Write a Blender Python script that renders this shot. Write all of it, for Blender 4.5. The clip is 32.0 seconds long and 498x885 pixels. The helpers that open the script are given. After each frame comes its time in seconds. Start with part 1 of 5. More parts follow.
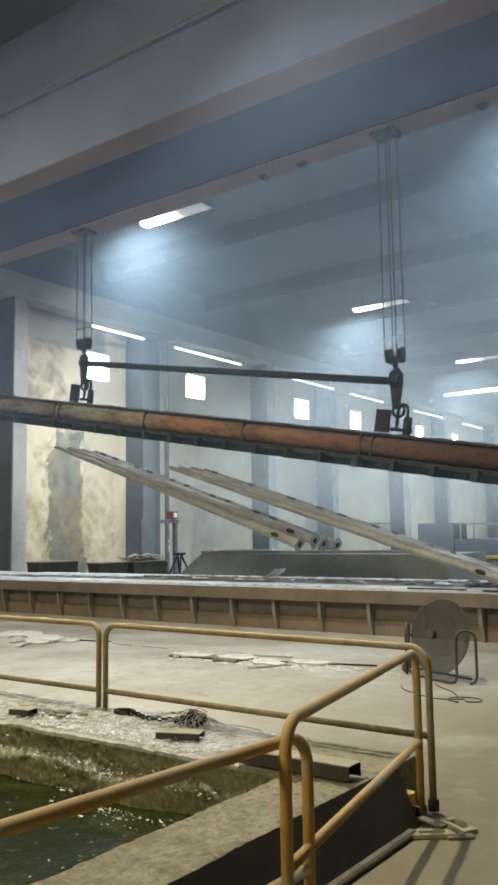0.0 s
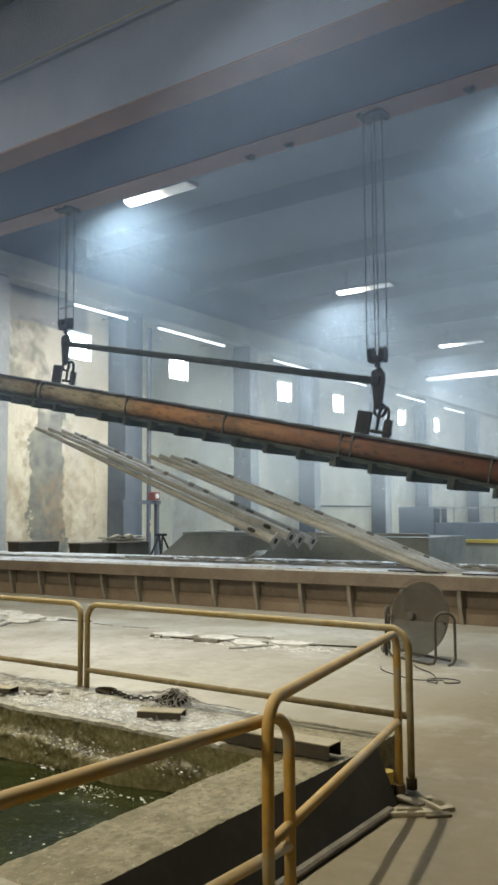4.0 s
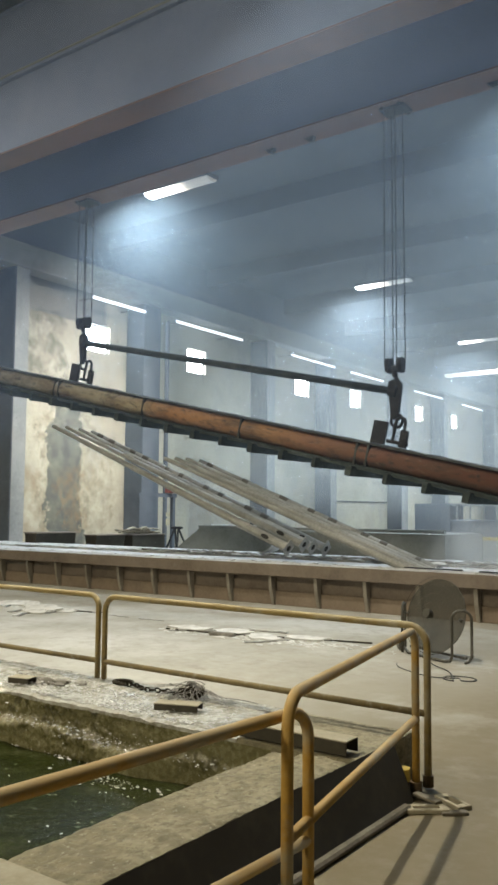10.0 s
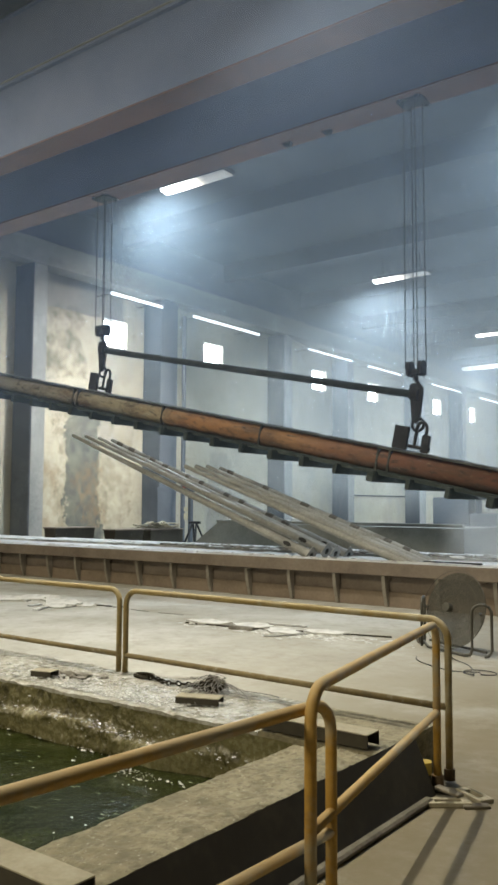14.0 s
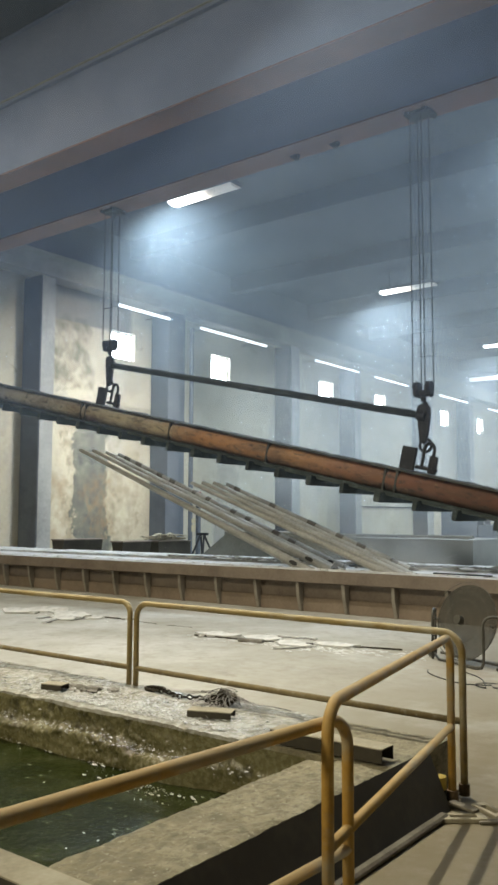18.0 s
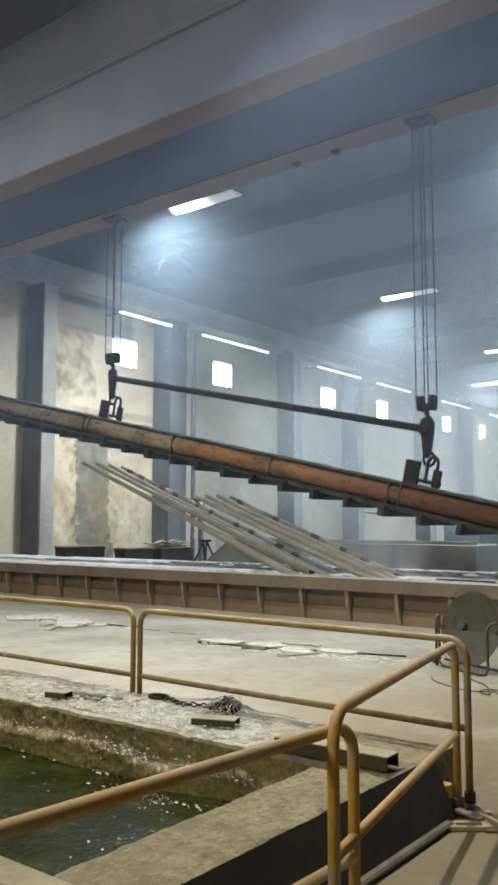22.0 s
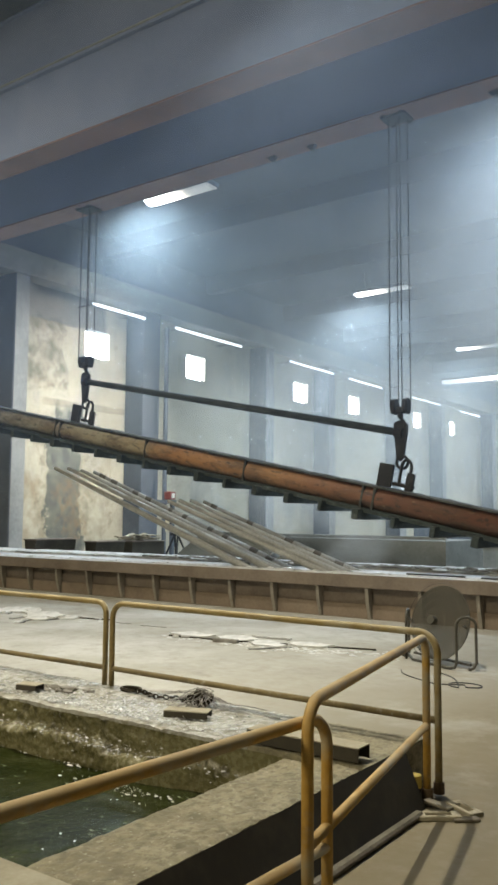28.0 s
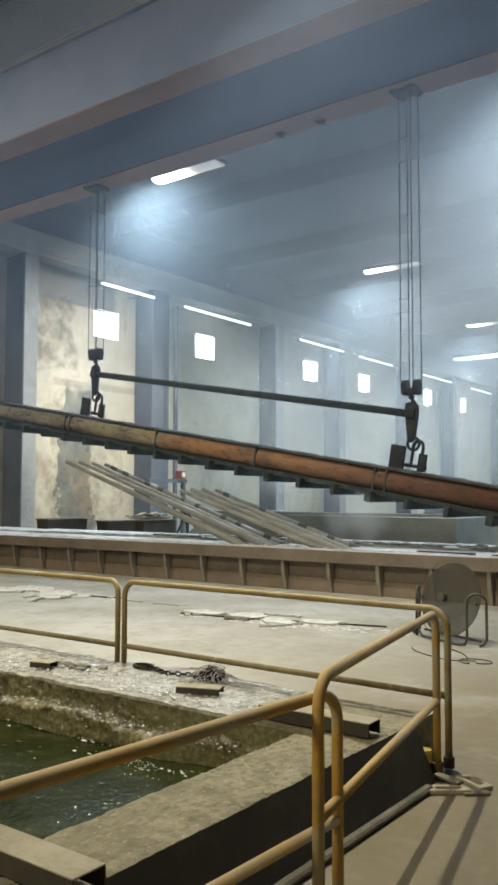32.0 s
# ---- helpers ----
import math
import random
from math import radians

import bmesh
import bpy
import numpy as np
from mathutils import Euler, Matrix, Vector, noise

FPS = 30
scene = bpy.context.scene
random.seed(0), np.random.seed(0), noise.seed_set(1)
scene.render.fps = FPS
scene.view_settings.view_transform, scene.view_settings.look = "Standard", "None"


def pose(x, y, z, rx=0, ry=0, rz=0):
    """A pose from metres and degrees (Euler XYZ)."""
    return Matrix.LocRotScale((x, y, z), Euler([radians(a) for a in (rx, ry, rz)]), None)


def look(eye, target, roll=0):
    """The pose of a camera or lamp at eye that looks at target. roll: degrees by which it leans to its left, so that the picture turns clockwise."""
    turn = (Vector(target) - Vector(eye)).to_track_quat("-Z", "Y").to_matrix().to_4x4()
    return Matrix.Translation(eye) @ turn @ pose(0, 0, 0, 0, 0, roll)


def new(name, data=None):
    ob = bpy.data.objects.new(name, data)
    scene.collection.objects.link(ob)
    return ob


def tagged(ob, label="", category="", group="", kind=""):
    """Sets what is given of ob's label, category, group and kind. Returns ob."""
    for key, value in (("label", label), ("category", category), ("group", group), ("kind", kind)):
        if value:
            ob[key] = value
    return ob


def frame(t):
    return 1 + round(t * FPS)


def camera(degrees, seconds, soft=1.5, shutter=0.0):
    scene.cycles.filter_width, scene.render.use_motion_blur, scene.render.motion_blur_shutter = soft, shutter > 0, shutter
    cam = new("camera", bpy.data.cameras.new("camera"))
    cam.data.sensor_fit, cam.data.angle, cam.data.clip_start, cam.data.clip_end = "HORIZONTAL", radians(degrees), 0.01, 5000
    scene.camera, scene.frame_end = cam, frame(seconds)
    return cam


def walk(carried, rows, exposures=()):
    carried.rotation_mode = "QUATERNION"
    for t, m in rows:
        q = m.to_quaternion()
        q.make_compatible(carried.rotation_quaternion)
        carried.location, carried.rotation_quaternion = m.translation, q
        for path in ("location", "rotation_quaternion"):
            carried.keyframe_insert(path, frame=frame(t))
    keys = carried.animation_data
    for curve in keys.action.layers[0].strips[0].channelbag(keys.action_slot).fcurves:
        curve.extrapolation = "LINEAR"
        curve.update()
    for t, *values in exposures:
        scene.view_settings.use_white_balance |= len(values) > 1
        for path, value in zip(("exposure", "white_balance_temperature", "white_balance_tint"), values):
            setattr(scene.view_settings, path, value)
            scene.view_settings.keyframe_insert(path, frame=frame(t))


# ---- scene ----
cam = camera(33.32, 32.0, soft=2.9)
PATH = [
    (0, (0.000, 0.000, 1.780), (-5.849, 8.036, 2.878), -0.97),
    (0.5, (0.001, -0.001, 1.780), (-5.854, 8.037, 2.833), -1.08),
    (1, (-0.000, 0.001, 1.775), (-5.786, 8.091, 2.812), -1.18),
    (1.5, (0.006, -0.013, 1.779), (-5.740, 8.109, 2.793), -0.87),
    (2, (0.004, -0.008, 1.777), (-5.734, 8.122, 2.764), -0.64),
    (2.5, (-0.004, -0.003, 1.777), (-5.714, 8.152, 2.720), -0.69),
    (3, (-0.012, -0.001, 1.777), (-5.699, 8.172, 2.705), -0.58),
    (3.5, (-0.013, -0.008, 1.776), (-5.701, 8.168, 2.675), -0.51),
    (5.5, (-0.024, -0.008, 1.774), (-5.766, 8.137, 2.603), 0.21),
    (6, (-0.031, -0.005, 1.772), (-5.819, 8.110, 2.577), 0.43),
    (6.5, (-0.025, -0.018, 1.777), (-5.817, 8.094, 2.586), 0.39),
    (7, (-0.033, -0.007, 1.772), (-5.842, 8.093, 2.575), 0.46),
    (7.5, (-0.031, -0.021, 1.778), (-5.863, 8.061, 2.592), 0.56),
    (8, (-0.033, -0.021, 1.776), (-5.881, 8.050, 2.592), 0.62),
    (8.5, (-0.038, -0.016, 1.774), (-5.890, 8.052, 2.583), 0.52),
    (9, (-0.040, -0.013, 1.776), (-5.899, 8.051, 2.587), 0.50),
    (9.5, (-0.042, -0.015, 1.777), (-5.890, 8.057, 2.587), 0.48),
    (10, (-0.041, -0.021, 1.778), (-5.890, 8.049, 2.590), 0.43),
    (10.5, (-0.041, -0.026, 1.774), (-5.930, 8.017, 2.566), 0.51),
    (11, (-0.041, -0.024, 1.774), (-5.975, 7.989, 2.538), 0.32),
    (11.5, (-0.045, -0.024, 1.772), (-6.018, 7.963, 2.495), 0.07),
    (12, (-0.043, -0.028, 1.772), (-6.026, 7.954, 2.465), 0.08),
    (12.5, (-0.047, -0.039, 1.776), (-6.039, 7.938, 2.462), 0.14),
    (13, (-0.052, -0.031, 1.774), (-6.059, 7.933, 2.468), 0.26),
    (13.5, (-0.051, -0.035, 1.777), (-6.068, 7.921, 2.493), 0.41),
    (14, (-0.048, -0.045, 1.777), (-6.063, 7.909, 2.522), 0.25),
    (14.5, (-0.052, -0.036, 1.778), (-6.085, 7.902, 2.541), 0.24),
    (16.5, (-0.082, -0.047, 1.779), (-6.146, 7.865, 2.567), 0.61),
    (17, (-0.086, -0.049, 1.781), (-6.157, 7.856, 2.594), 0.43),
    (17.5, (-0.084, -0.049, 1.780), (-6.151, 7.855, 2.625), 0.18),
    (18, (-0.084, -0.055, 1.783), (-6.156, 7.842, 2.663), 0.17),
    (18.5, (-0.085, -0.056, 1.780), (-6.185, 7.817, 2.675), 0.33),
    (19, (-0.088, -0.058, 1.783), (-6.196, 7.808, 2.692), 0.45),
    (19.5, (-0.090, -0.062, 1.781), (-6.190, 7.812, 2.664), 0.49),
    (20, (-0.086, -0.062, 1.783), (-6.178, 7.817, 2.683), 0.11),
    (20.5, (-0.086, -0.058, 1.782), (-6.172, 7.822, 2.710), -0.05),
    (21, (-0.086, -0.062, 1.785), (-6.170, 7.818, 2.730), -0.16),
    (21.5, (-0.089, -0.060, 1.784), (-6.172, 7.820, 2.724), -0.09),
    (22, (-0.091, -0.061, 1.787), (-6.178, 7.815, 2.743), -0.01),
    (22.5, (-0.094, -0.060, 1.785), (-6.177, 7.821, 2.733), 0.16),
    (23, (-0.095, -0.064, 1.784), (-6.148, 7.840, 2.726), 0.16),
    (23.5, (-0.096, -0.061, 1.783), (-6.132, 7.858, 2.714), 0.01),
    (24, (-0.101, -0.056, 1.781), (-6.132, 7.866, 2.706), 0.24),
    (24.5, (-0.100, -0.068, 1.788), (-6.113, 7.867, 2.727), 0.50),
    (25, (-0.101, -0.070, 1.789), (-6.098, 7.878, 2.725), 0.46),
    (25.5, (-0.089, -0.091, 1.787), (-6.012, 7.909, 2.748), 0.44),
    (27.5, (-0.108, -0.084, 1.776), (-5.883, 8.030, 2.672), 0.66),
    (28, (-0.103, -0.089, 1.781), (-5.920, 7.997, 2.669), 0.42),
    (28.5, (-0.105, -0.083, 1.775), (-5.970, 7.974, 2.602), 0.39),
    (29, (-0.107, -0.078, 1.772), (-5.986, 7.973, 2.550), 0.06),
    (29.5, (-0.098, -0.088, 1.780), (-5.973, 7.973, 2.485), -0.11),
    (30, (-0.095, -0.090, 1.777), (-5.971, 7.973, 2.455), 0.11),
    (30.5, (-0.094, -0.095, 1.778), (-5.993, 7.953, 2.446), 0.18),
    (31, (-0.092, -0.096, 1.774), (-6.007, 7.941, 2.425), 0.23),
    (31.5, (-0.092, -0.092, 1.776), (-6.014, 7.941, 2.409), 0.31),
    (32, (-0.094, -0.094, 1.779), (-6.021, 7.935, 2.412), 0.09),
]
walk(cam, [(t, look(eye, target, roll)) for t, eye, target, roll in PATH])

# ---- world, light, exposure ----
world = bpy.data.worlds.new("world")
scene.world = world
world.use_nodes = True
wn = world.node_tree
sky = wn.nodes.new("ShaderNodeTexSky")
sky.sky_type, sky.sun_disc = "NISHITA", False
sky.sun_elevation, sky.sun_rotation = radians(40), radians(250)
wn.nodes["Background"].inputs["Strength"].default_value = 0.1
wn.links.new(sky.outputs[0], wn.nodes["Background"].inputs[0])


def area_lamp(name, m, sx, sy, watts, colour, spread=180):
    data = bpy.data.lights.new(name, "AREA")
    data.shape, data.size, data.size_y = "RECTANGLE", sx, sy
    data.energy, data.color, data.spread = watts, colour, radians(spread)
    ob = new(name, data)
    ob.matrix_world = m
    return ob


COOL, WARM = (0.72, 0.87, 1.0), (1.0, 0.89, 0.63)
LAMPS = [(-16.9, 19.4), (-16.7, 33.2), (-17.6, 47.6)]
for lx, ly in LAMPS:
    watts = 820 if ly < 20 else 1050
    area_lamp("roof_or_fill_glow", pose(lx - 0.25, ly, 11.86), 1.6, 0.5, watts, COOL, 135)
area_lamp("roof_or_fill_glow", pose(-15.0, 57.8, 11.86), 16.0, 0.5, 1100, COOL)
area_lamp("roof_or_fill_glow", look((-6.1, 6.7, 11.7), (-5.6, 6.4, 0.0)), 0.25, 0.25, 500, (1.0, 0.93, 0.76), 100)
area_lamp("roof_or_fill_glow", pose(-4.85, 19.4, 11.86), 1.6, 0.5, 440, COOL, 130)
# unseen lamp off to the right, added to brighten the haze
area_lamp("roof_or_fill_glow", pose(-1.0, 33.2, 11.8), 2.6, 0.5, 1000, COOL)
# unseen warm fills added over the near half, for bath front, beam and floor
area_lamp("roof_or_fill_glow", pose(-8.0, -9.0, 11.2, 38, 0, 0), 3.0, 3.0, 1700, WARM)
area_lamp("roof_or_fill_glow", look((-16.9, 5.4, 11.8), (-15.0, 8.5, 0.0)), 1.6, 0.5, 300, WARM, 135)
# unseen spot added under the roof to light the near bay of the side wall
area_lamp("roof_or_fill_glow", look((-10.0, 22.3, 12.02), (-24.0, 21.4, 5.0)), 0.8, 0.4, 300, (1.0, 0.94, 0.82), 46)
# broad cool fill added before the plain far gable to make the haze glow
area_lamp("haze_fill", pose(-6, 77.8, 8.0, -85, 0, 0), 20, 5, 4000, COOL)

# ---- materials ----
MATS = {}


def material(name, base, rough=0.7, metal=0.0, dark=None, light=None, scale=1.5, fine=25.0, bump=0.15, spread=0.5, coords="Object", grain=0.3):
    """Procedural surface: base colour with stains (coarse), grain (fine) and relief."""
    if name in MATS:
        return MATS[name]
    m = bpy.data.materials.new(name)
    m.use_nodes = True
    t = m.node_tree
    n, l = t.nodes, t.links
    b = n["Principled BSDF"]
    b.inputs["Metallic"].default_value = metal
    tc = n.new("ShaderNodeTexCoord")
    big = n.new("ShaderNodeTexNoise")
    big.inputs["Scale"].default_value, big.inputs["Detail"].default_value, big.inputs["Roughness"].default_value = scale, 6, 0.62
    small = n.new("ShaderNodeTexNoise")
    small.inputs["Scale"].default_value, small.inputs["Detail"].default_value = fine, 5
    l.new(tc.outputs[coords], big.inputs["Vector"])
    l.new(tc.outputs[coords], small.inputs["Vector"])
    ramp = n.new("ShaderNodeValToRGB")
    c = ramp.color_ramp
    dk = dark or tuple(v * 0.55 for v in base)
    lt = light or tuple(min(1, v * 1.3) for v in base)
    c.elements[0].position, c.elements[0].color = 0.5 - spread * 0.45, (*dk, 1)
    c.elements[1].position, c.elements[1].color = 0.5 + spread * 0.45, (*lt, 1)
    e = c.elements.new(0.5)
    e.color = (*base, 1)
    mixv = n.new("ShaderNodeMix")
    mixv.data_type = "FLOAT"
    mixv.inputs[0].default_value = grain
    l.new(big.outputs["Fac"], mixv.inputs[2])
    l.new(small.outputs["Fac"], mixv.inputs[3])
    l.new(mixv.outputs[0], ramp.inputs["Fac"])
    l.new(ramp.outputs["Color"], b.inputs["Base Color"])
    rr = n.new("ShaderNodeMapRange")
    rr.inputs["To Min"].default_value, rr.inputs["To Max"].default_value = max(0.05, rough - 0.15), min(1, rough + 0.15)
    l.new(small.outputs["Fac"], rr.inputs["Value"])
    l.new(rr.outputs[0], b.inputs["Roughness"])
    bp = n.new("ShaderNodeBump")
    bp.inputs["Strength"].default_value, bp.inputs["Distance"].default_value = bump, 0.02
    l.new(mixv.outputs[0], bp.inputs["Height"])
    l.new(bp.outputs[0], b.inputs["Normal"])
    MATS[name] = m
    return m


def glow(name, colour, strength):
    m = bpy.data.materials.new(name)
    m.use_nodes = True
    b = m.node_tree.nodes["Principled BSDF"]
    b.inputs["Base Color"].default_value = (0.8, 0.8, 0.8, 1)
    b.inputs["Emission Color"].default_value = (*colour, 1)
    b.inputs["Emission Strength"].default_value = strength
    return m


def overlay(m, colour, scale, lo, hi, axis_scale=(1, 1, 1), seed=0.0, limit=None):
    """Adds a second patchy coat (ash, moss, soot, painted glints or relief shade) over a material's colour. limit:
    (axis, low, high) where the coat fades in.
    """
    t = m.node_tree
    n, l = t.nodes, t.links
    b = n["Principled BSDF"]
    old = b.inputs["Base Color"].links[0].from_socket
    tc = n.new("ShaderNodeTexCoord")
    mp = n.new("ShaderNodeMapping")
    mp.inputs["Scale"].default_value, mp.inputs["Location"].default_value = axis_scale, (seed, seed * 1.7, seed * 0.3)
    no = n.new("ShaderNodeTexNoise")
    no.inputs["Scale"].default_value, no.inputs["Detail"].default_value, no.inputs["Roughness"].default_value = scale, 8, 0.68
    mr = n.new("ShaderNodeMapRange")
    mr.inputs["From Min"].default_value, mr.inputs["From Max"].default_value = lo, hi
    l.new(tc.outputs["Object"], mp.inputs[0])
    l.new(mp.outputs[0], no.inputs["Vector"])
    l.new(no.outputs["Fac"], mr.inputs["Value"])
    fac = mr.outputs[0]
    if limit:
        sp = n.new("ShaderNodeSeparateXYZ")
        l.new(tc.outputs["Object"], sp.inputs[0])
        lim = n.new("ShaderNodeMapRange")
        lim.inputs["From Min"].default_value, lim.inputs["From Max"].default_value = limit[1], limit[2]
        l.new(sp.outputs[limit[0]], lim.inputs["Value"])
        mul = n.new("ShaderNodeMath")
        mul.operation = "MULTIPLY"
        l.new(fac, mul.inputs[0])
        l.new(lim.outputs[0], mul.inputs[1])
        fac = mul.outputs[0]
    mx = n.new("ShaderNodeMix")
    mx.data_type = "RGBA"
    l.new(fac, mx.inputs[0])
    l.new(old, mx.inputs[6])
    mx.inputs[7].default_value = (*colour, 1)
    l.new(mx.outputs[2], b.inputs["Base Color"])
    return m


M_FLOOR = overlay(overlay(material("dusty_concrete", (0.35, 0.342, 0.295), 0.75, dark=(0.24, 0.232, 0.195), light=(0.43, 0.42, 0.37), scale=0.45, fine=9, bump=0.12),
                          (0.54, 0.545, 0.525), 0.35, 0.42, 0.64, seed=3.0, limit=("Y", 5.0, 7.5)), (0.17, 0.15, 0.12), 0.8, 0.62, 0.78, seed=9.0)
overlay(M_FLOOR, (0.175, 0.146, 0.088), 0.7, 0.22, 0.50, seed=31.0, limit=("X", -6.0, -2.6))
overlay(M_FLOOR, (0.235, 0.21, 0.16), 5.0, 0.50, 0.90, seed=17.0)
M_KERB = overlay(material("kerb_concrete", (0.245, 0.22, 0.145), 0.88, dark=(0.14, 0.125, 0.08), light=(0.36, 0.335, 0.245), scale=2.2, fine=24, bump=0.7, grain=0.45),
                 (0.09, 0.08, 0.05), 16.0, 0.60, 0.68, seed=1.0)
overlay(M_KERB, (0.15, 0.13, 0.085), 4.5, 0.47, 0.66, seed=33.0)
overlay(M_KERB, (0.40, 0.385, 0.31), 34.0, 0.60, 0.66, seed=14.0)
# fine dark mottling: shade of the pitted relief put into the colour
overlay(M_KERB, (0.15, 0.132, 0.088), 22.0, 0.50, 0.62, (1, 0.6, 1), seed=41.0)
overlay(M_KERB, (0.075, 0.065, 0.045), 46.0, 0.62, 0.68, seed=27.0)
# pale specks are painted wet glints; the second coat darkens towards the top
M_PITWALL = overlay(overlay(material("mossy_pit_wall", (0.150, 0.138, 0.070), 0.26, dark=(0.07, 0.065, 0.032), light=(0.23, 0.215, 0.125), scale=1.6, fine=26, bump=1.0, grain=0.55),
                    (0.34, 0.34, 0.28), 30.0, 0.64, 0.72, seed=5.0), (0.028, 0.026, 0.016), 5.0, 0.50, 0.66, seed=8.5, limit=("Z", 0.02, 0.20))
M_STEELBLACK = material("black_steel", (0.020, 0.017, 0.012), 0.85, 0.0, light=(0.045, 0.039, 0.028), scale=1.2, fine=14, bump=0.1)
M_RAIL = overlay(overlay(material("worn_yellow_paint", (0.43, 0.25, 0.045), 0.72, dark=(0.23, 0.125, 0.03), light=(0.50, 0.33, 0.11), scale=3, fine=40, bump=0.08),
                         (0.36, 0.30, 0.19), 2.2, 0.47, 0.62, seed=12.0), (0.16, 0.09, 0.045), 9.0, 0.62, 0.70, seed=2.0)
# far rails: same worn paint, coloured browner and duller for being backlit
M_RAILFAR = overlay(overlay(material("backlit_yellow_paint", (0.26, 0.19, 0.07), 0.75, dark=(0.14, 0.10, 0.042), light=(0.36, 0.28, 0.13), scale=3, fine=40, bump=0.08),
                            (0.32, 0.285, 0.20), 1.8, 0.50, 0.64, seed=15.0), (0.16, 0.12, 0.07), 7.0, 0.58, 0.68, seed=4.0)
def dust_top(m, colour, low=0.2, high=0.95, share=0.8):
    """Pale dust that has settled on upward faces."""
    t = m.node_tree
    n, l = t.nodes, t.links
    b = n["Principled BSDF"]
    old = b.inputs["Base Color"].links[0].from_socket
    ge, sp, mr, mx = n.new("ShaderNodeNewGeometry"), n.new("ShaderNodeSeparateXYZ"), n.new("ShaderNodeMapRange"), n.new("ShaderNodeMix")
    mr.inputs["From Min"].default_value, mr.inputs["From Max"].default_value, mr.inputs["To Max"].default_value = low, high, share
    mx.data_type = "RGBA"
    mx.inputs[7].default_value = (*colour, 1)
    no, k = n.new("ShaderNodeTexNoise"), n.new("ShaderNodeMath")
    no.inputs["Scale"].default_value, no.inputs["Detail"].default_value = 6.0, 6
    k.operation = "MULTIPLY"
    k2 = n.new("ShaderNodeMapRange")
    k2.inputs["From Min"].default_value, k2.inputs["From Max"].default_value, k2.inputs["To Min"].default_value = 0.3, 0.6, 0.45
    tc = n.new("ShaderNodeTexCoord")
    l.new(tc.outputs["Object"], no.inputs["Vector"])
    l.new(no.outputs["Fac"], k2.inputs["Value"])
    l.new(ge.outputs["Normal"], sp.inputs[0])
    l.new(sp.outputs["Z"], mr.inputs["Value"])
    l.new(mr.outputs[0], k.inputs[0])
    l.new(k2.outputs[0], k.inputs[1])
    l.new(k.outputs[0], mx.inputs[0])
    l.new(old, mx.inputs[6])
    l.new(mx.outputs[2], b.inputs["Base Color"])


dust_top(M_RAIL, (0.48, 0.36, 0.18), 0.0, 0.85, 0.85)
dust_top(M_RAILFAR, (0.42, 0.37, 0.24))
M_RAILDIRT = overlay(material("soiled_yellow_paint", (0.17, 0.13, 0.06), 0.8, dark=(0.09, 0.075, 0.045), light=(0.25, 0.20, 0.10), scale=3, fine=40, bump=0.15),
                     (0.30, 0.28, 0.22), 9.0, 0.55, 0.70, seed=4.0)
M_STEELBLACK.node_tree.nodes["Principled BSDF"].inputs["Specular IOR Level"].default_value = 0.12
dust_top(M_STEELBLACK, (0.16, 0.14, 0.10), 0.5, 1.0, 0.6)
M_SKIRT = material("dusty_skirt_steel", (0.040, 0.035, 0.025), 0.9, dark=(0.022, 0.019, 0.014), light=(0.075, 0.066, 0.046), scale=1.4, fine=18, bump=0.15)
M_FOOT = material("dusty_foot_strip", (0.12, 0.105, 0.08), 0.9, dark=(0.05, 0.045, 0.035), light=(0.20, 0.18, 0.14), scale=3, fine=40, bump=0.4)
M_SOCKET = material("rusty_socket", (0.13, 0.085, 0.045), 0.85, dark=(0.06, 0.042, 0.026), light=(0.22, 0.16, 0.09), scale=6, fine=40, bump=0.3)
M_DUST = material("dusty_steel", (0.31, 0.28, 0.205), 0.85, dark=(0.18, 0.16, 0.12), light=(0.41, 0.38, 0.30), scale=4, fine=40, bump=0.3)
M_WETKERB = overlay(overlay(material("wet_ashy_kerb", (0.26, 0.248, 0.20), 0.22, dark=(0.12, 0.112, 0.085), light=(0.40, 0.385, 0.33), scale=2.6, fine=26, bump=1.0),
                            (0.44, 0.44, 0.40), 1.4, 0.50, 0.70, seed=21.0), (0.52, 0.525, 0.50), 14.0, 0.42, 0.66, seed=23.0)
M_BATH = overlay(material("rusty_bath_steel", (0.185, 0.15, 0.12), 0.75, 0.1, dark=(0.105, 0.082, 0.066), light=(0.25, 0.21, 0.17), scale=1.3, fine=22, bump=0.2),
                 (0.22, 0.20, 0.17), 2.5, 0.62, 0.75, seed=7.0)
M_BATHLOW = material("ochre_bath_lining", (0.20, 0.155, 0.115), 0.85, dark=(0.11, 0.086, 0.064), light=(0.27, 0.215, 0.165), scale=1.1, fine=20, bump=0.2)
M_FIN = material("pale_stiffener_steel", (0.25, 0.225, 0.19), 0.65, 0.2, light=(0.36, 0.33, 0.28), scale=2.5, fine=30, bump=0.15)
M_ASH = material("zinc_ash", (0.60, 0.605, 0.595), 0.8, dark=(0.32, 0.325, 0.32), light=(0.78, 0.785, 0.78), scale=2.0, fine=12, bump=0.6)
M_ZINC = material("molten_zinc", (0.70, 0.71, 0.72), 0.4, 0.25, dark=(0.42, 0.43, 0.44), light=(0.85, 0.86, 0.87), scale=1.4, fine=10, bump=0.4)
M_WALL = overlay(overlay(material("stained_plaster", (0.42, 0.385, 0.30), 0.9, dark=(0.29, 0.265, 0.21), light=(0.51, 0.475, 0.385), scale=0.5, fine=6, bump=0.25),
                         (0.34, 0.33, 0.30), 0.42, 0.52, 0.68, (1, 1, 0.45), seed=6.1), (0.24, 0.20, 0.13), 2.2, 0.60, 0.72, seed=2.2)


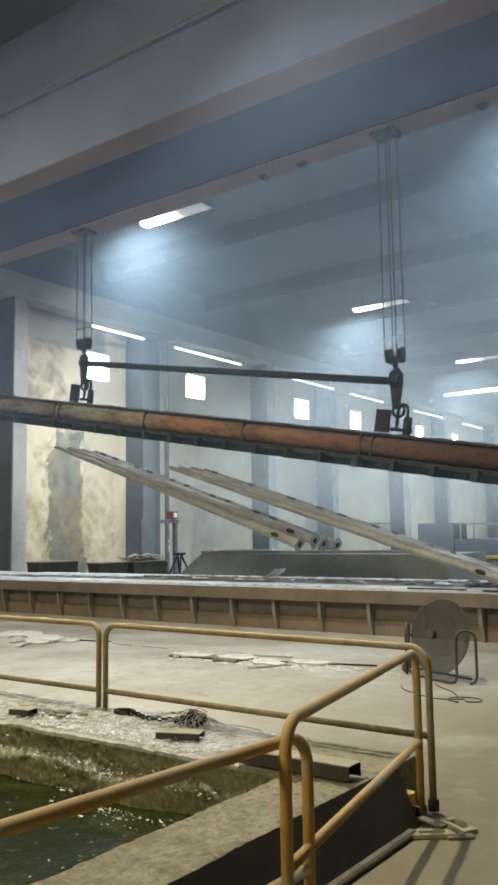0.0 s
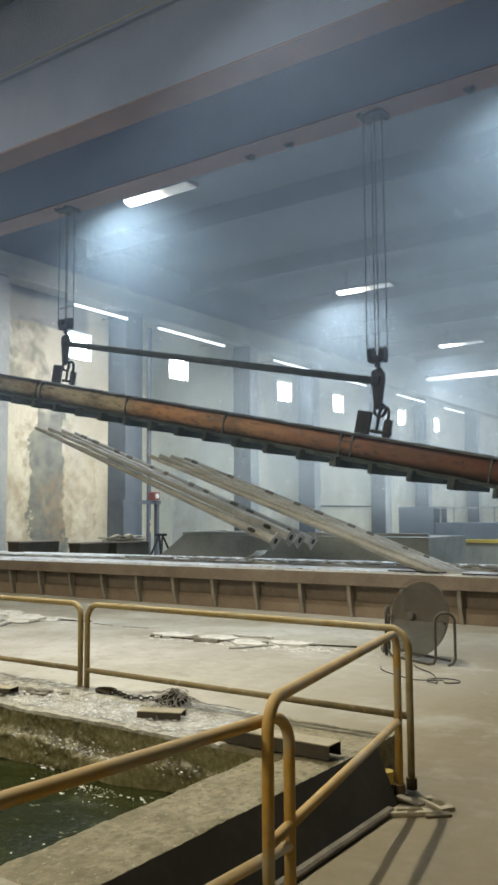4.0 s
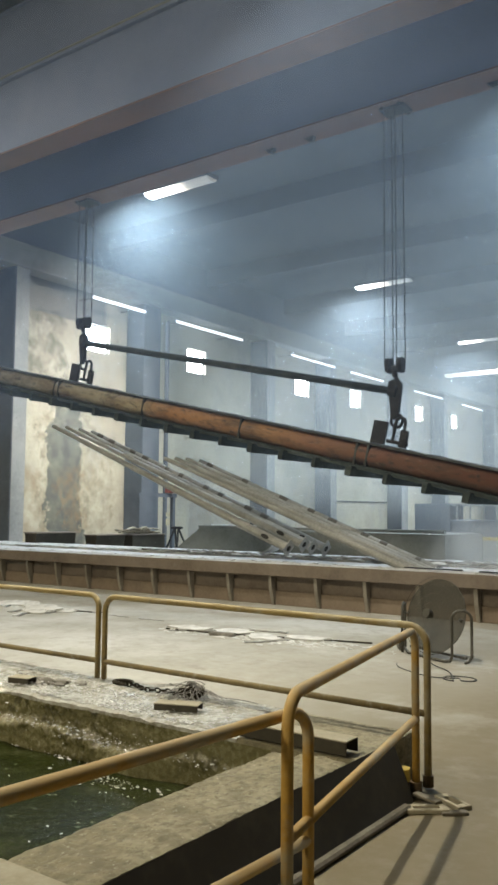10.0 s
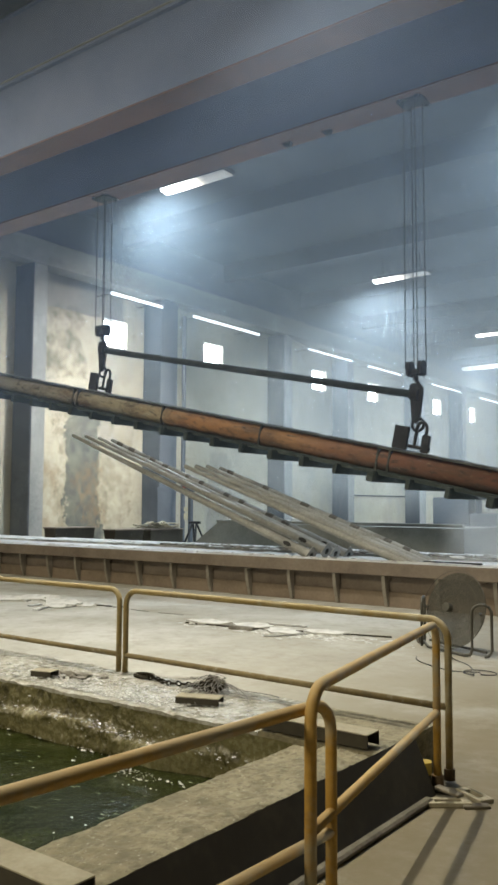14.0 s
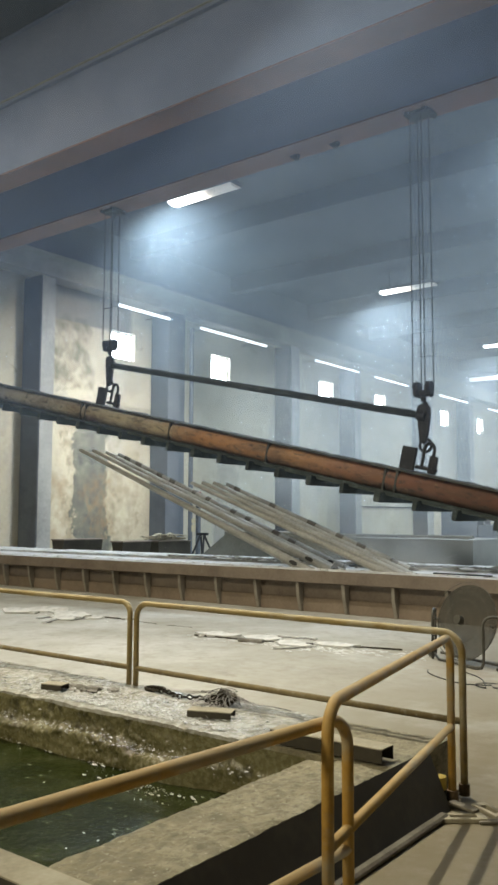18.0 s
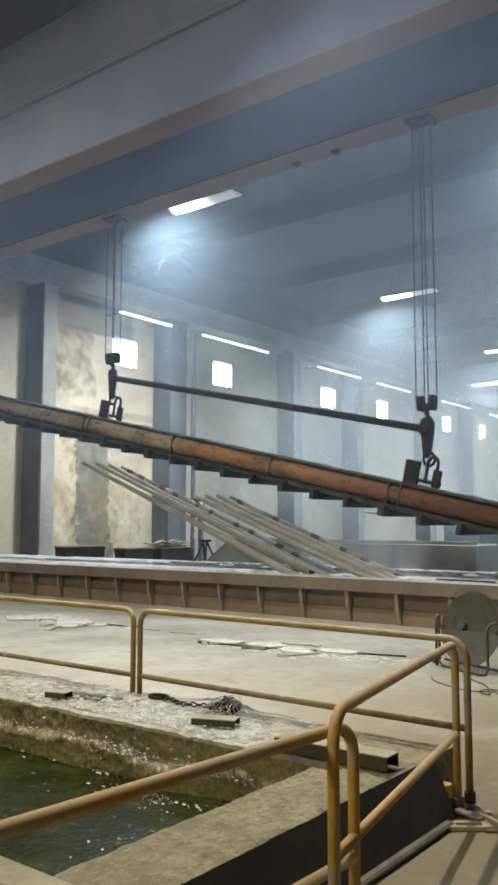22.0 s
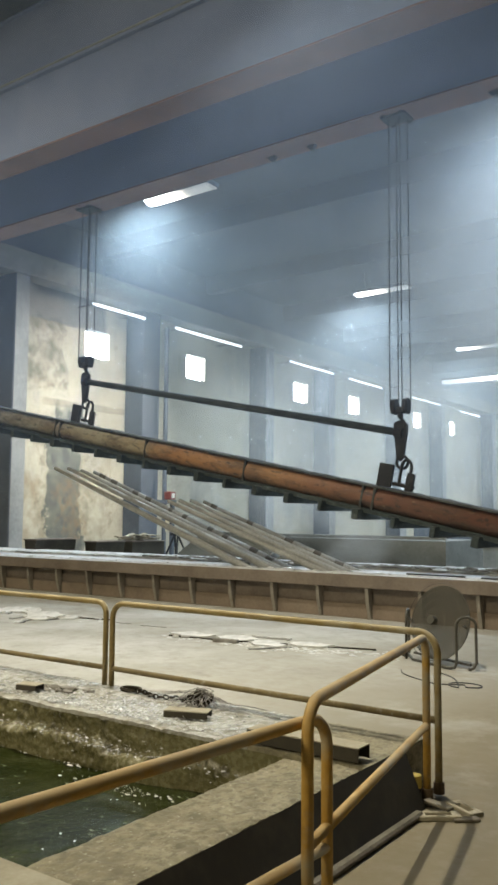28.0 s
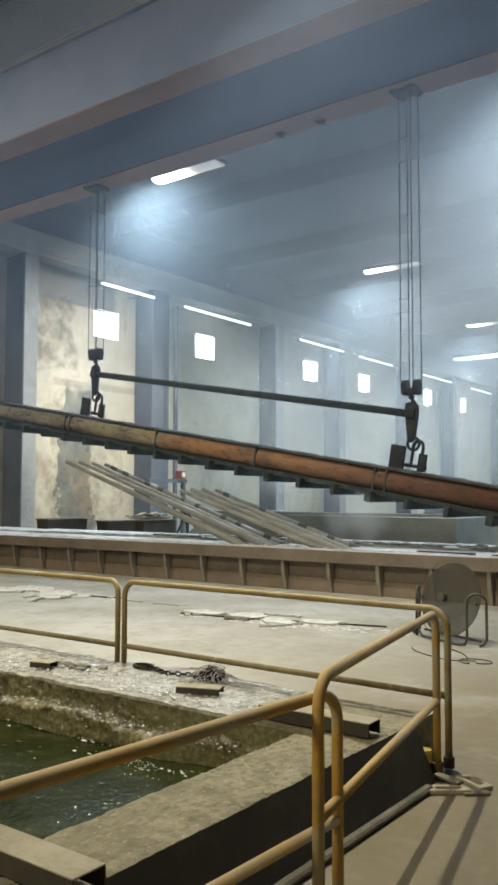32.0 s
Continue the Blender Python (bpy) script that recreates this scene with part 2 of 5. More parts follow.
def stain(m, yc, half, z0, z1, colour, strength, ragged=1.0, solid=0.45, fine=1.7):
    """Dark damp stains or painted shade on a wall that lies along y, with a ragged outline."""
    t = m.node_tree
    n, l = t.nodes, t.links
    b = n["Principled BSDF"]
    old = b.inputs["Base Color"].links[0].from_socket
    tc, sp, no, no2 = n.new("ShaderNodeTexCoord"), n.new("ShaderNodeSeparateXYZ"), n.new("ShaderNodeTexNoise"), n.new("ShaderNodeTexNoise")
    no.inputs["Scale"].default_value, no.inputs["Detail"].default_value, no.inputs["Roughness"].default_value = 0.55, 9, 0.66
    no2.inputs["Scale"].default_value, no2.inputs["Detail"].default_value = fine, 8
    l.new(tc.outputs["Object"], no.inputs["Vector"])
    l.new(tc.outputs["Object"], no2.inputs["Vector"])
    l.new(tc.outputs["Object"], sp.inputs[0])

    def mth(op, a, c):
        k = n.new("ShaderNodeMath")
        k.operation = op
        for q, v in enumerate((a, c)):
            if isinstance(v, (int, float)):
                k.inputs[q].default_value = v
            else:
                l.new(v, k.inputs[q])
        return k.outputs[0]
    shift = mth("MULTIPLY", mth("SUBTRACT", no.outputs["Fac"], 0.5), 2.6 * ragged)
    dy = mth("DIVIDE", mth("ABSOLUTE", mth("SUBTRACT", mth("ADD", sp.outputs["Y"], shift), yc), 0.0), half)
    dz = mth("DIVIDE", mth("ABSOLUTE", mth("SUBTRACT", mth("ADD", sp.outputs["Z"], shift), (z0 + z1) / 2), 0.0), (z1 - z0) / 2)
    mr = n.new("ShaderNodeMapRange")
    mr.inputs["From Min"].default_value, mr.inputs["From Max"].default_value = 1.03, 0.92
    l.new(mth("MAXIMUM", dy, dz), mr.inputs["Value"])
    mr2 = n.new("ShaderNodeMapRange")
    mr2.inputs["From Min"].default_value, mr2.inputs["From Max"].default_value, mr2.inputs["To Min"].default_value = 0.36, 0.66, solid
    l.new(no2.outputs["Fac"], mr2.inputs["Value"])
    mx = n.new("ShaderNodeMix")
    mx.data_type = "RGBA"
    l.new(mth("MULTIPLY", mth("MULTIPLY", mr.outputs[0], mr2.outputs[0]), strength), mx.inputs[0])
    l.new(old, mx.inputs[6])
    mx.inputs[7].default_value = (*colour, 1)
    l.new(mx.outputs[2], b.inputs["Base Color"])


stain(M_WALL, 20.35, 0.85, 6.3, 9.2, (0.15, 0.14, 0.11), 0.85, 1.1, 0.1, 2.6)
# dark band below the runway beam: its shadow put into the wall colour
stain(M_WALL, 20.9, 2.4, 9.0, 10.3, (0.15, 0.155, 0.165), 0.8, 0.15, 0.9)
stain(M_WALL, 20.3, 1.5, -0.5, 3.6, (0.23, 0.17, 0.10), 0.6, 1.2, 0.0, 2.2)
stain(M_WALL, 22.6, 1.0, -0.5, 4.4, (0.22, 0.19, 0.13), 0.6, 1.3, 0.0, 2.6)
stain(M_WALL, 22.3, 2.2, 5.85, 6.12, (0.20, 0.18, 0.14), 0.6, 0.03, 0.7)
stain(M_WALL, 21.4, 1.25, -1.0, 5.6, (0.20, 0.185, 0.13), 0.75, 1.4, 0.1, 3.4)
stain(M_WALL, 21.3, 0.72, -1.0, 5.9, (0.075, 0.085, 0.08), 0.95, 1.0, 0.72, 2.6)
stain(M_WALL, 21.75, 0.55, 0.6, 3.4, (0.24, 0.15, 0.075), 0.5, 1.4, 0.0, 3.0)
stain(M_WALL, 29.5, 0.9, 0.0, 4.0, (0.22, 0.21, 0.19), 0.6)
# dark column and pale facing: shade and lamplight put into two colours
M_COL = material("blue_grey_column", (0.105, 0.12, 0.142), 0.9, dark=(0.065, 0.075, 0.09), light=(0.15, 0.163, 0.18), scale=0.7, fine=9, bump=0.2)
M_FACING = material("pale_facing", (0.25, 0.255, 0.25), 0.9, dark=(0.16, 0.165, 0.165), light=(0.34, 0.34, 0.325), scale=0.8, fine=9, bump=0.2)
# concrete coloured darker to stand in for dimmer light on the runway beam
M_RUNWAY = material("dim_runway_concrete", (0.19, 0.185, 0.165), 0.9, dark=(0.11, 0.11, 0.105), light=(0.28, 0.27, 0.24), scale=0.6, fine=7, bump=0.2)
M_ROOF = material("dark_roof_concrete", (0.085, 0.097, 0.118), 0.9, dark=(0.05, 0.055, 0.065), light=(0.13, 0.14, 0.155), scale=0.4, fine=5, bump=0.1)
M_GIRDER = material("blue_grey_girder_paint", (0.19, 0.225, 0.34), 0.7, 0.05, dark=(0.14, 0.168, 0.26), light=(0.25, 0.28, 0.40), scale=0.5, fine=10, bump=0.1)
M_FLANGE = material("red_oxide_flange", (0.17, 0.085, 0.062), 0.7, 0.1, dark=(0.10, 0.06, 0.052), light=(0.25, 0.125, 0.085), scale=0.8, fine=12, bump=0.1)
M_HOOK = material("dark_hook_steel", (0.022, 0.023, 0.025), 0.75, 0.2, light=(0.06, 0.057, 0.054), scale=4, fine=40, bump=0.1)
M_SOOT = material("soot_crust", (0.055, 0.055, 0.05), 0.9, dark=(0.025, 0.025, 0.024), light=(0.13, 0.13, 0.115), scale=3, fine=24, bump=0.5)
M_ROPE = material("greased_wire_rope", (0.028, 0.029, 0.031), 0.6, 0.2, scale=10, fine=90, bump=0.1)
M_BAR = material("green_grey_bar_paint", (0.036, 0.046, 0.046), 0.8, 0.1, light=(0.09, 0.10, 0.09), scale=3, fine=30, bump=0.1)
M_TUBE = overlay(material("pickled_steel_tube", (0.30, 0.30, 0.285), 0.55, 0.3, dark=(0.15, 0.15, 0.14), light=(0.46, 0.46, 0.44), scale=1.8, fine=25, bump=0.06),
                 (0.17, 0.15, 0.13), 2.5, 0.62, 0.78, (0.3, 1, 1), seed=8.0)
M_WRAP = material("dull_dark_band", (0.11, 0.105, 0.095), 0.8, 0.1, dark=(0.05, 0.048, 0.045), light=(0.20, 0.19, 0.18), scale=2, fine=25, bump=0.2)
M_HOLE = material("dark_opening", (0.03, 0.03, 0.03), 0.9, scale=4, fine=30, bump=0.1)
M_CROSS = material("zinc_crusted_crossbar", (0.040, 0.052, 0.051), 0.9, 0.1, dark=(0.020, 0.026, 0.026), light=(0.10, 0.12, 0.115), scale=3, fine=22, bump=0.4)
M_FAN = material("grey_fan_guard", (0.075, 0.072, 0.06), 0.6, 0.3, light=(0.13, 0.12, 0.105), scale=3, fine=30, bump=0.1)


def blur_material():
    """Spinning fan blades: a thin grey veil."""
    m = bpy.data.materials.new("spinning_blade_grey")
    m.use_nodes = True
    t = m.node_tree
    b, out = t.nodes["Principled BSDF"], t.nodes["Material Output"]
    b.inputs["Base Color"].default_value, b.inputs["Roughness"].default_value = (0.052, 0.050, 0.04, 1), 0.6
    clear, mix = t.nodes.new("ShaderNodeBsdfTransparent"), t.nodes.new("ShaderNodeMixShader")
    mix.inputs[0].default_value = 0.62
    t.links.new(clear.outputs[0], mix.inputs[1])
    t.links.new(b.outputs[0], mix.inputs[2])
    t.links.new(mix.outputs[0], out.inputs["Surface"])
    return m


M_BLUR = blur_material()
M_RUBBLE = material("grey_rubble", (0.16, 0.15, 0.13), 0.85, light=(0.40, 0.39, 0.36), scale=6, fine=40, bump=0.4)
# tank grey lightened to paint in the smoke haze before it
M_TANK = material("hazed_grey_tank_steel", (0.25, 0.255, 0.235), 0.75, 0.1, dark=(0.15, 0.155, 0.145), light=(0.34, 0.345, 0.32), scale=1.0, fine=12, bump=0.15)
M_RED = material("red_box_paint", (0.22, 0.05, 0.04), 0.5, scale=3, fine=20, bump=0.05)
M_WHITE = material("white_plate", (0.75, 0.74, 0.68), 0.5, scale=3, fine=20, bump=0.05)
M_PLATE = material("faded_notice_plate", (0.42, 0.37, 0.24), 0.7, scale=4, fine=30, bump=0.05)
M_CRACK = material("sooty_crack", (0.022, 0.02, 0.017), 0.95, scale=5, fine=40, bump=0.3)
M_GLINT = material("bright_ash_glint", (0.66, 0.67, 0.66), 0.2, 0.25, scale=8, fine=60, bump=0.3)
M_BLACKCABLE = material("black_cable_rubber", (0.03, 0.03, 0.03), 0.6, scale=8, fine=40, bump=0.1)
M_WIRE = material("dull_tie_wire", (0.22, 0.21, 0.20), 0.45, 0.6, light=(0.42, 0.41, 0.40), scale=6, fine=40, bump=0.1)
M_YELLOW = material("ochre_plastic", (0.45, 0.33, 0.06), 0.5, scale=3, fine=20, bump=0.1)
M_DAY = glow("daylight_glass", (0.80, 0.90, 1.0), 26.0)
def fading_glow(name, x0, x1, strong, weak):
    """A tube lamp whose glow changes in strength and warms from one end to the other."""
    m = glow(name, (1, 1, 1), 1.0)
    n, l = m.node_tree.nodes, m.node_tree.links
    b = n["Principled BSDF"]
    tc, sp, mr, ramp = n.new("ShaderNodeTexCoord"), n.new("ShaderNodeSeparateXYZ"), n.new("ShaderNodeMapRange"), n.new("ShaderNodeValToRGB")
    mr.inputs["From Min"].default_value, mr.inputs["From Max"].default_value = x0, x1
    st = n.new("ShaderNodeMapRange")
    st.interpolation_type = "SMOOTHERSTEP"
    st.inputs["To Min"].default_value, st.inputs["To Max"].default_value = strong, weak
    ramp.color_ramp.elements[0].color, ramp.color_ramp.elements[1].color = (0.95, 0.98, 1.0, 1), (1.0, 0.86, 0.66, 1)
    l.new(tc.outputs["Object"], sp.inputs[0])
    l.new(sp.outputs["X"], mr.inputs["Value"])
    l.new(mr.outputs[0], st.inputs["Value"])
    l.new(mr.outputs[0], ramp.inputs["Fac"])
    l.new(ramp.outputs["Color"], b.inputs["Emission Color"])
    l.new(st.outputs[0], b.inputs["Emission Strength"])
    return m


M_TUBELAMP = fading_glow("fading_tube_lamp", -1.0, 0.6, 14.0, 0.2)
M_STRIPLAMP = fading_glow("far_strip_lamp", -8.4, -1.0, 1.2, 12.0)
M_SLIT = glow("strip_tube", (0.85, 0.93, 1.0), 2.6)


def beam_material():
    """Paint of the lifting beam: ash-cream at one end, burnt orange in the middle, red-brown at the other; darker
    grey-green towards the bottom.
    """
    m = material("heat_worn_beam_paint", (0.28, 0.15, 0.075), 0.6, 0.1, scale=1.2, fine=20, bump=0.15)
    t = m.node_tree
    n, l = t.nodes, t.links
    b = n["Principled BSDF"]
    old = b.inputs["Base Color"].links[0].from_socket
    tc, sp, ramp = n.new("ShaderNodeTexCoord"), n.new("ShaderNodeSeparateXYZ"), n.new("ShaderNodeValToRGB")
    mr = n.new("ShaderNodeMapRange")
    mr.inputs["From Min"].default_value, mr.inputs["From Max"].default_value = -7.5, 8.5
    no = n.new("ShaderNodeTexNoise")
    no.inputs["Scale"].default_value, no.inputs["Detail"].default_value = 1.1, 5
    ad = n.new("ShaderNodeMath")
    ad.operation = "MULTIPLY_ADD"
    ad.inputs[1].default_value, ad.inputs[2].default_value = 0.22, -0.11
    su = n.new("ShaderNodeMath")
    l.new(tc.outputs["Object"], sp.inputs[0])
    l.new(tc.outputs["Object"], no.inputs["Vector"])
    l.new(sp.outputs["X"], mr.inputs["Value"])
    l.new(no.outputs["Fac"], ad.inputs[0])
    l.new(mr.outputs[0], su.inputs[0])
    l.new(ad.outputs[0], su.inputs[1])
    l.new(su.outputs[0], ramp.inputs["Fac"])
    c = ramp.color_ramp
    c.elements[0].position, c.elements[0].color = 0.0, (0.43, 0.41, 0.31, 1)
    c.elements[1].position, c.elements[1].color = 1.0, (0.12, 0.045, 0.036, 1)
    for p, col in ((0.34, (0.42, 0.385, 0.265, 1)), (0.42, (0.42, 0.205, 0.085, 1)), (0.60, (0.39, 0.205, 0.09, 1)), (0.73, (0.175, 0.075, 0.054, 1))):
        c.elements.new(p).color = col
    mx = n.new("ShaderNodeMix")
    mx.data_type, mx.inputs[0].default_value = "RGBA", 0.78
    l.new(old, mx.inputs[6])
    l.new(ramp.outputs["Color"], mx.inputs[7])
    l.new(mx.outputs[2], b.inputs["Base Color"])
    overlay(m, (0.12, 0.075, 0.05), 1.3, 0.46, 0.68, (0.5, 1, 1.6), seed=3.3)
    overlay(m, (0.05, 0.045, 0.04), 7.0, 0.52, 0.70, (0.6, 1, 1.5), seed=6.3)
    overlay(m, (0.42, 0.30, 0.18), 12.0, 0.62, 0.74, (0.5, 1, 1.5), seed=9.1)
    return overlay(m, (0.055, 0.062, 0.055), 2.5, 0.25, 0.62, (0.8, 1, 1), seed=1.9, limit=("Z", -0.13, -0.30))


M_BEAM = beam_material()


def water_material():
    m = material("green_rinse_water", (0.014, 0.019, 0.004), 0.16, dark=(0.007, 0.011, 0.002), light=(0.028, 0.035, 0.008), scale=1.2, fine=20, bump=1.0, grain=0.5)
    overlay(m, (0.042, 0.050, 0.020), 2.4, 0.50, 0.70, seed=4.4)
    m.node_tree.nodes["Principled BSDF"].inputs["Specular IOR Level"].default_value = 0.14
    m.node_tree.nodes["Principled BSDF"].inputs["Specular Tint"].default_value = (0.85, 0.92, 0.30, 1)
    return overlay(m, (0.36, 0.40, 0.29), 9.0, 0.63, 0.72, (1.0, 1.8, 1.0), seed=7.4)


M_WATER = water_material()


def smoke_material(name, thick, scale, seed, colour=(0.60, 0.71, 0.86), low=False, rise=0.55, left=0.12, top=0.84):
    """Thin smoke: clear with a scattering veil that thins out softly to the sheet's rim."""
    m = bpy.data.materials.new(name)
    m.use_nodes = True
    t = m.node_tree
    n, l = t.nodes, t.links
    n.remove(n["Principled BSDF"])
    out = n["Material Output"]
    clear, veil, back, mix, both = n.new("ShaderNodeBsdfTransparent"), n.new("ShaderNodeBsdfDiffuse"), n.new("ShaderNodeBsdfTranslucent"), n.new("ShaderNodeMixShader"), n.new("ShaderNodeMixShader")
    veil.inputs[0].default_value = back.inputs[0].default_value = (*colour, 1)
    both.inputs[0].default_value = 0.5
    l.new(veil.outputs[0], both.inputs[1])
    l.new(back.outputs[0], both.inputs[2])
    tc, mp, no = n.new("ShaderNodeTexCoord"), n.new("ShaderNodeMapping"), n.new("ShaderNodeTexNoise")
    mp.inputs["Location"].default_value = (seed, seed * 2.1, seed * 0.7)
    no.inputs["Scale"].default_value, no.inputs["Detail"].default_value, no.inputs["Roughness"].default_value = scale, 2 if low else 5, 0.45 if low else 0.55
    no.inputs["Distortion"].default_value = 0.0 if low else 0.6
    l.new(tc.outputs["Object"], mp.inputs[0])
    l.new(mp.outputs[0], no.inputs["Vector"])
    sp = n.new("ShaderNodeSeparateXYZ")
    l.new(tc.outputs["UV"], sp.inputs[0])

    def mth(op, a, c=0.0):
        k = n.new("ShaderNodeMath")
        k.operation = op
        for q, v in enumerate((a, c)):
            if isinstance(v, (int, float)):
                k.inputs[q].default_value = v
            else:
                l.new(v, k.inputs[q])
        return k.outputs[0]

    def step(v, a, c, lo=0.0, hi=1.0):
        k = n.new("ShaderNodeMapRange")
        k.interpolation_type = "SMOOTHERSTEP"
        for q, w in zip(("From Min", "From Max", "To Min", "To Max"), (a, c, lo, hi)):
            k.inputs[q].default_value = w
        l.new(v, k.inputs["Value"])
        return k.outputs[0]
    if low:
        fac = step(no.outputs["Fac"], 0.16, 0.86, thick * 0.6, thick)
        for rim in (step(sp.outputs["Y"], 0.0, rise), step(sp.outputs["Y"], 1.0, top), step(sp.outputs["X"], 0.0, left), step(sp.outputs["X"], 1.0, 0.88)):
            fac = mth("MULTIPLY", fac, rim)
    else:
        # a ragged round cloud: noise eats into it from the rim
        u, v = mth("MULTIPLY_ADD", sp.outputs["X"], 2.0), mth("MULTIPLY_ADD", sp.outputs["Y"], 2.0)
        for k in (u, v):
            k.node.inputs[2].default_value = -1.0
        r = mth("SQRT", mth("ADD", mth("MULTIPLY", u, u), mth("MULTIPLY", v, v)))
        body = step(mth("ADD", r, mth("MULTIPLY", mth("SUBTRACT", no.outputs["Fac"], 0.5), 1.1)), 1.02, 0.12)
        fac = mth("MULTIPLY", mth("MULTIPLY", body, step(r, 0.98, 0.55)), min(thick, 0.245))
    l.new(fac, mix.inputs[0])
    l.new(clear.outputs[0], mix.inputs[1])
    l.new(both.outputs[0], mix.inputs[2])
    l.new(mix.outputs[0], out.inputs["Surface"])
    return m


# ---- mesh helpers ----
def box(bm, lo, hi, bevel=0.0, m=None):
    vs = [bm.verts.new((x, y, z)) for x in (lo[0], hi[0]) for y in (lo[1], hi[1]) for z in (lo[2], hi[2])]
    fs = [bm.faces.new([vs[i] for i in q]) for q in ((0, 1, 3, 2), (4, 6, 7, 5), (0, 4, 5, 1), (2, 3, 7, 6), (0, 2, 6, 4), (1, 5, 7, 3))]
    if m is not None:
        bmesh.ops.transform(bm, matrix=m, verts=vs)
    if bevel:
        bmesh.ops.bevel(bm, geom=list({e for f in fs for e in f.edges}), offset=bevel, segments=1, affect="EDGES", profile=0.7)
    return bm


def prism(bm, outline, lo, hi, axis="y"):
    """An outline of (a, b) pairs pushed along an axis: a, b are x, z for y; y, z for x; x, y for z."""
    def put(a, b, c):
        return {"y": (a, c, b), "x": (c, a, b), "z": (a, b, c)}[axis]
    r0 = [bm.verts.new(put(a, b, lo)) for a, b in outline]
    r1 = [bm.verts.new(put(a, b, hi)) for a, b in outline]
    n = len(outline)
    for i in range(n):
        bm.faces.new((r0[i], r0[(i + 1) % n], r1[(i + 1) % n], r1[i]))
    bm.faces.new(r0[::-1])
    bm.faces.new(r1)
    bmesh.ops.recalc_face_normals(bm, faces=bm.faces)
    return bm


def pipe(bm, pts, r, seg=10, caps=True):
    """A round bar along a line of points."""
    pts = [Vector(p) for p in pts]
    rings = []
    side = None
    for i, p in enumerate(pts):
        d = (pts[min(i + 1, len(pts) - 1)] - pts[max(i - 1, 0)]).normalized()
        if side is None:
            side = d.orthogonal().normalized()
        side = (side - d * side.dot(d)).normalized()
        up = d.cross(side)
        rings.append([bm.verts.new(p + (side * math.cos(a) + up * math.sin(a)) * r) for a in (2 * math.pi * k / seg for k in range(seg))])
    for a, b in zip(rings, rings[1:]):
        for k in range(seg):
            bm.faces.new((a[k], a[(k + 1) % seg], b[(k + 1) % seg], b[k]))
    if caps:
        bm.faces.new(rings[0][::-1])
        bm.faces.new(rings[-1])
    return bm


def arc(centre, a, b, n=6, start=0.0, end=90.0):
    """Points round a centre, from the way a towards the way b."""
    c, a, b = Vector(centre), Vector(a), Vector(b)
    return [c + a * math.cos(radians(start + (end - start) * k / n)) + b * math.sin(radians(start + (end - start) * k / n)) for k in range(n + 1)]


def mesh_of(bm, name, mat, smooth=False):
    me = bpy.data.meshes.new(name)
    bm.to_mesh(me)
    bm.free()
    me.materials.append(mat)
    if smooth:
        for f in me.polygons:
            f.use_smooth = True
    return me


def part(name, bm, mat, parent=None, label="", smooth=False):
    ob = new(name, mesh_of(bm, name, mat, smooth))
    if parent is not None:
        ob.parent = parent
    if label:
        ob["label"] = label
    return ob


def thing(name, label, category, group="", m=None, kind=""):
    ob = new(name)
    ob.empty_display_size = 0.2
    if m is not None:
        ob.matrix_world = m
    return tagged(ob, label, category, group, kind)


def structure(name, bm, mat, label, category=""):
    return tagged(part(name, bm, mat), label, category, kind="structure")


def B():
    return bmesh.new()


def lumpy(bm, centre, size, seed, rough=0.3, cuts=1):
    """A small uneven lump, flat where it rests."""
    r = random.Random(seed)
    made = bmesh.ops.create_icosphere(bm, subdivisions=cuts, radius=1.0)
    for v in made["verts"]:
        k = 1 + r.uniform(-rough, rough)
        v.co = Vector(centre) + Vector((v.co.x * size[0] * k, v.co.y * size[1] * k, max(v.co.z, -0.4) * size[2] * k))
    return bm

# ---- structure: floor, pit, hall ----
XW, XE, YS, YN, ROOF = -24.0, 12.0, -14.0, 78.0, 12.9
PIT = (-15.0, -3.0, -6.0, 4.37)  # inner edges of the rinse pit
KZ = 0.33


def build_floor():
    bm = B()
    xs, ys = [XW, PIT[0], PIT[1], XE], [YS, PIT[2], PIT[3], YN]
    for i in range(3):
        for j in range(3):
            if (i, j) != (1, 1):
                box(bm, (xs[i], ys[j], -0.25), (xs[i + 1], ys[j + 1], 0))
    bmesh.ops.remove_doubles(bm, verts=bm.verts, dist=1e-4)
    return structure("floor", bm, M_FLOOR, "dusty pale concrete factory floor with white ash and cracks", "floor")


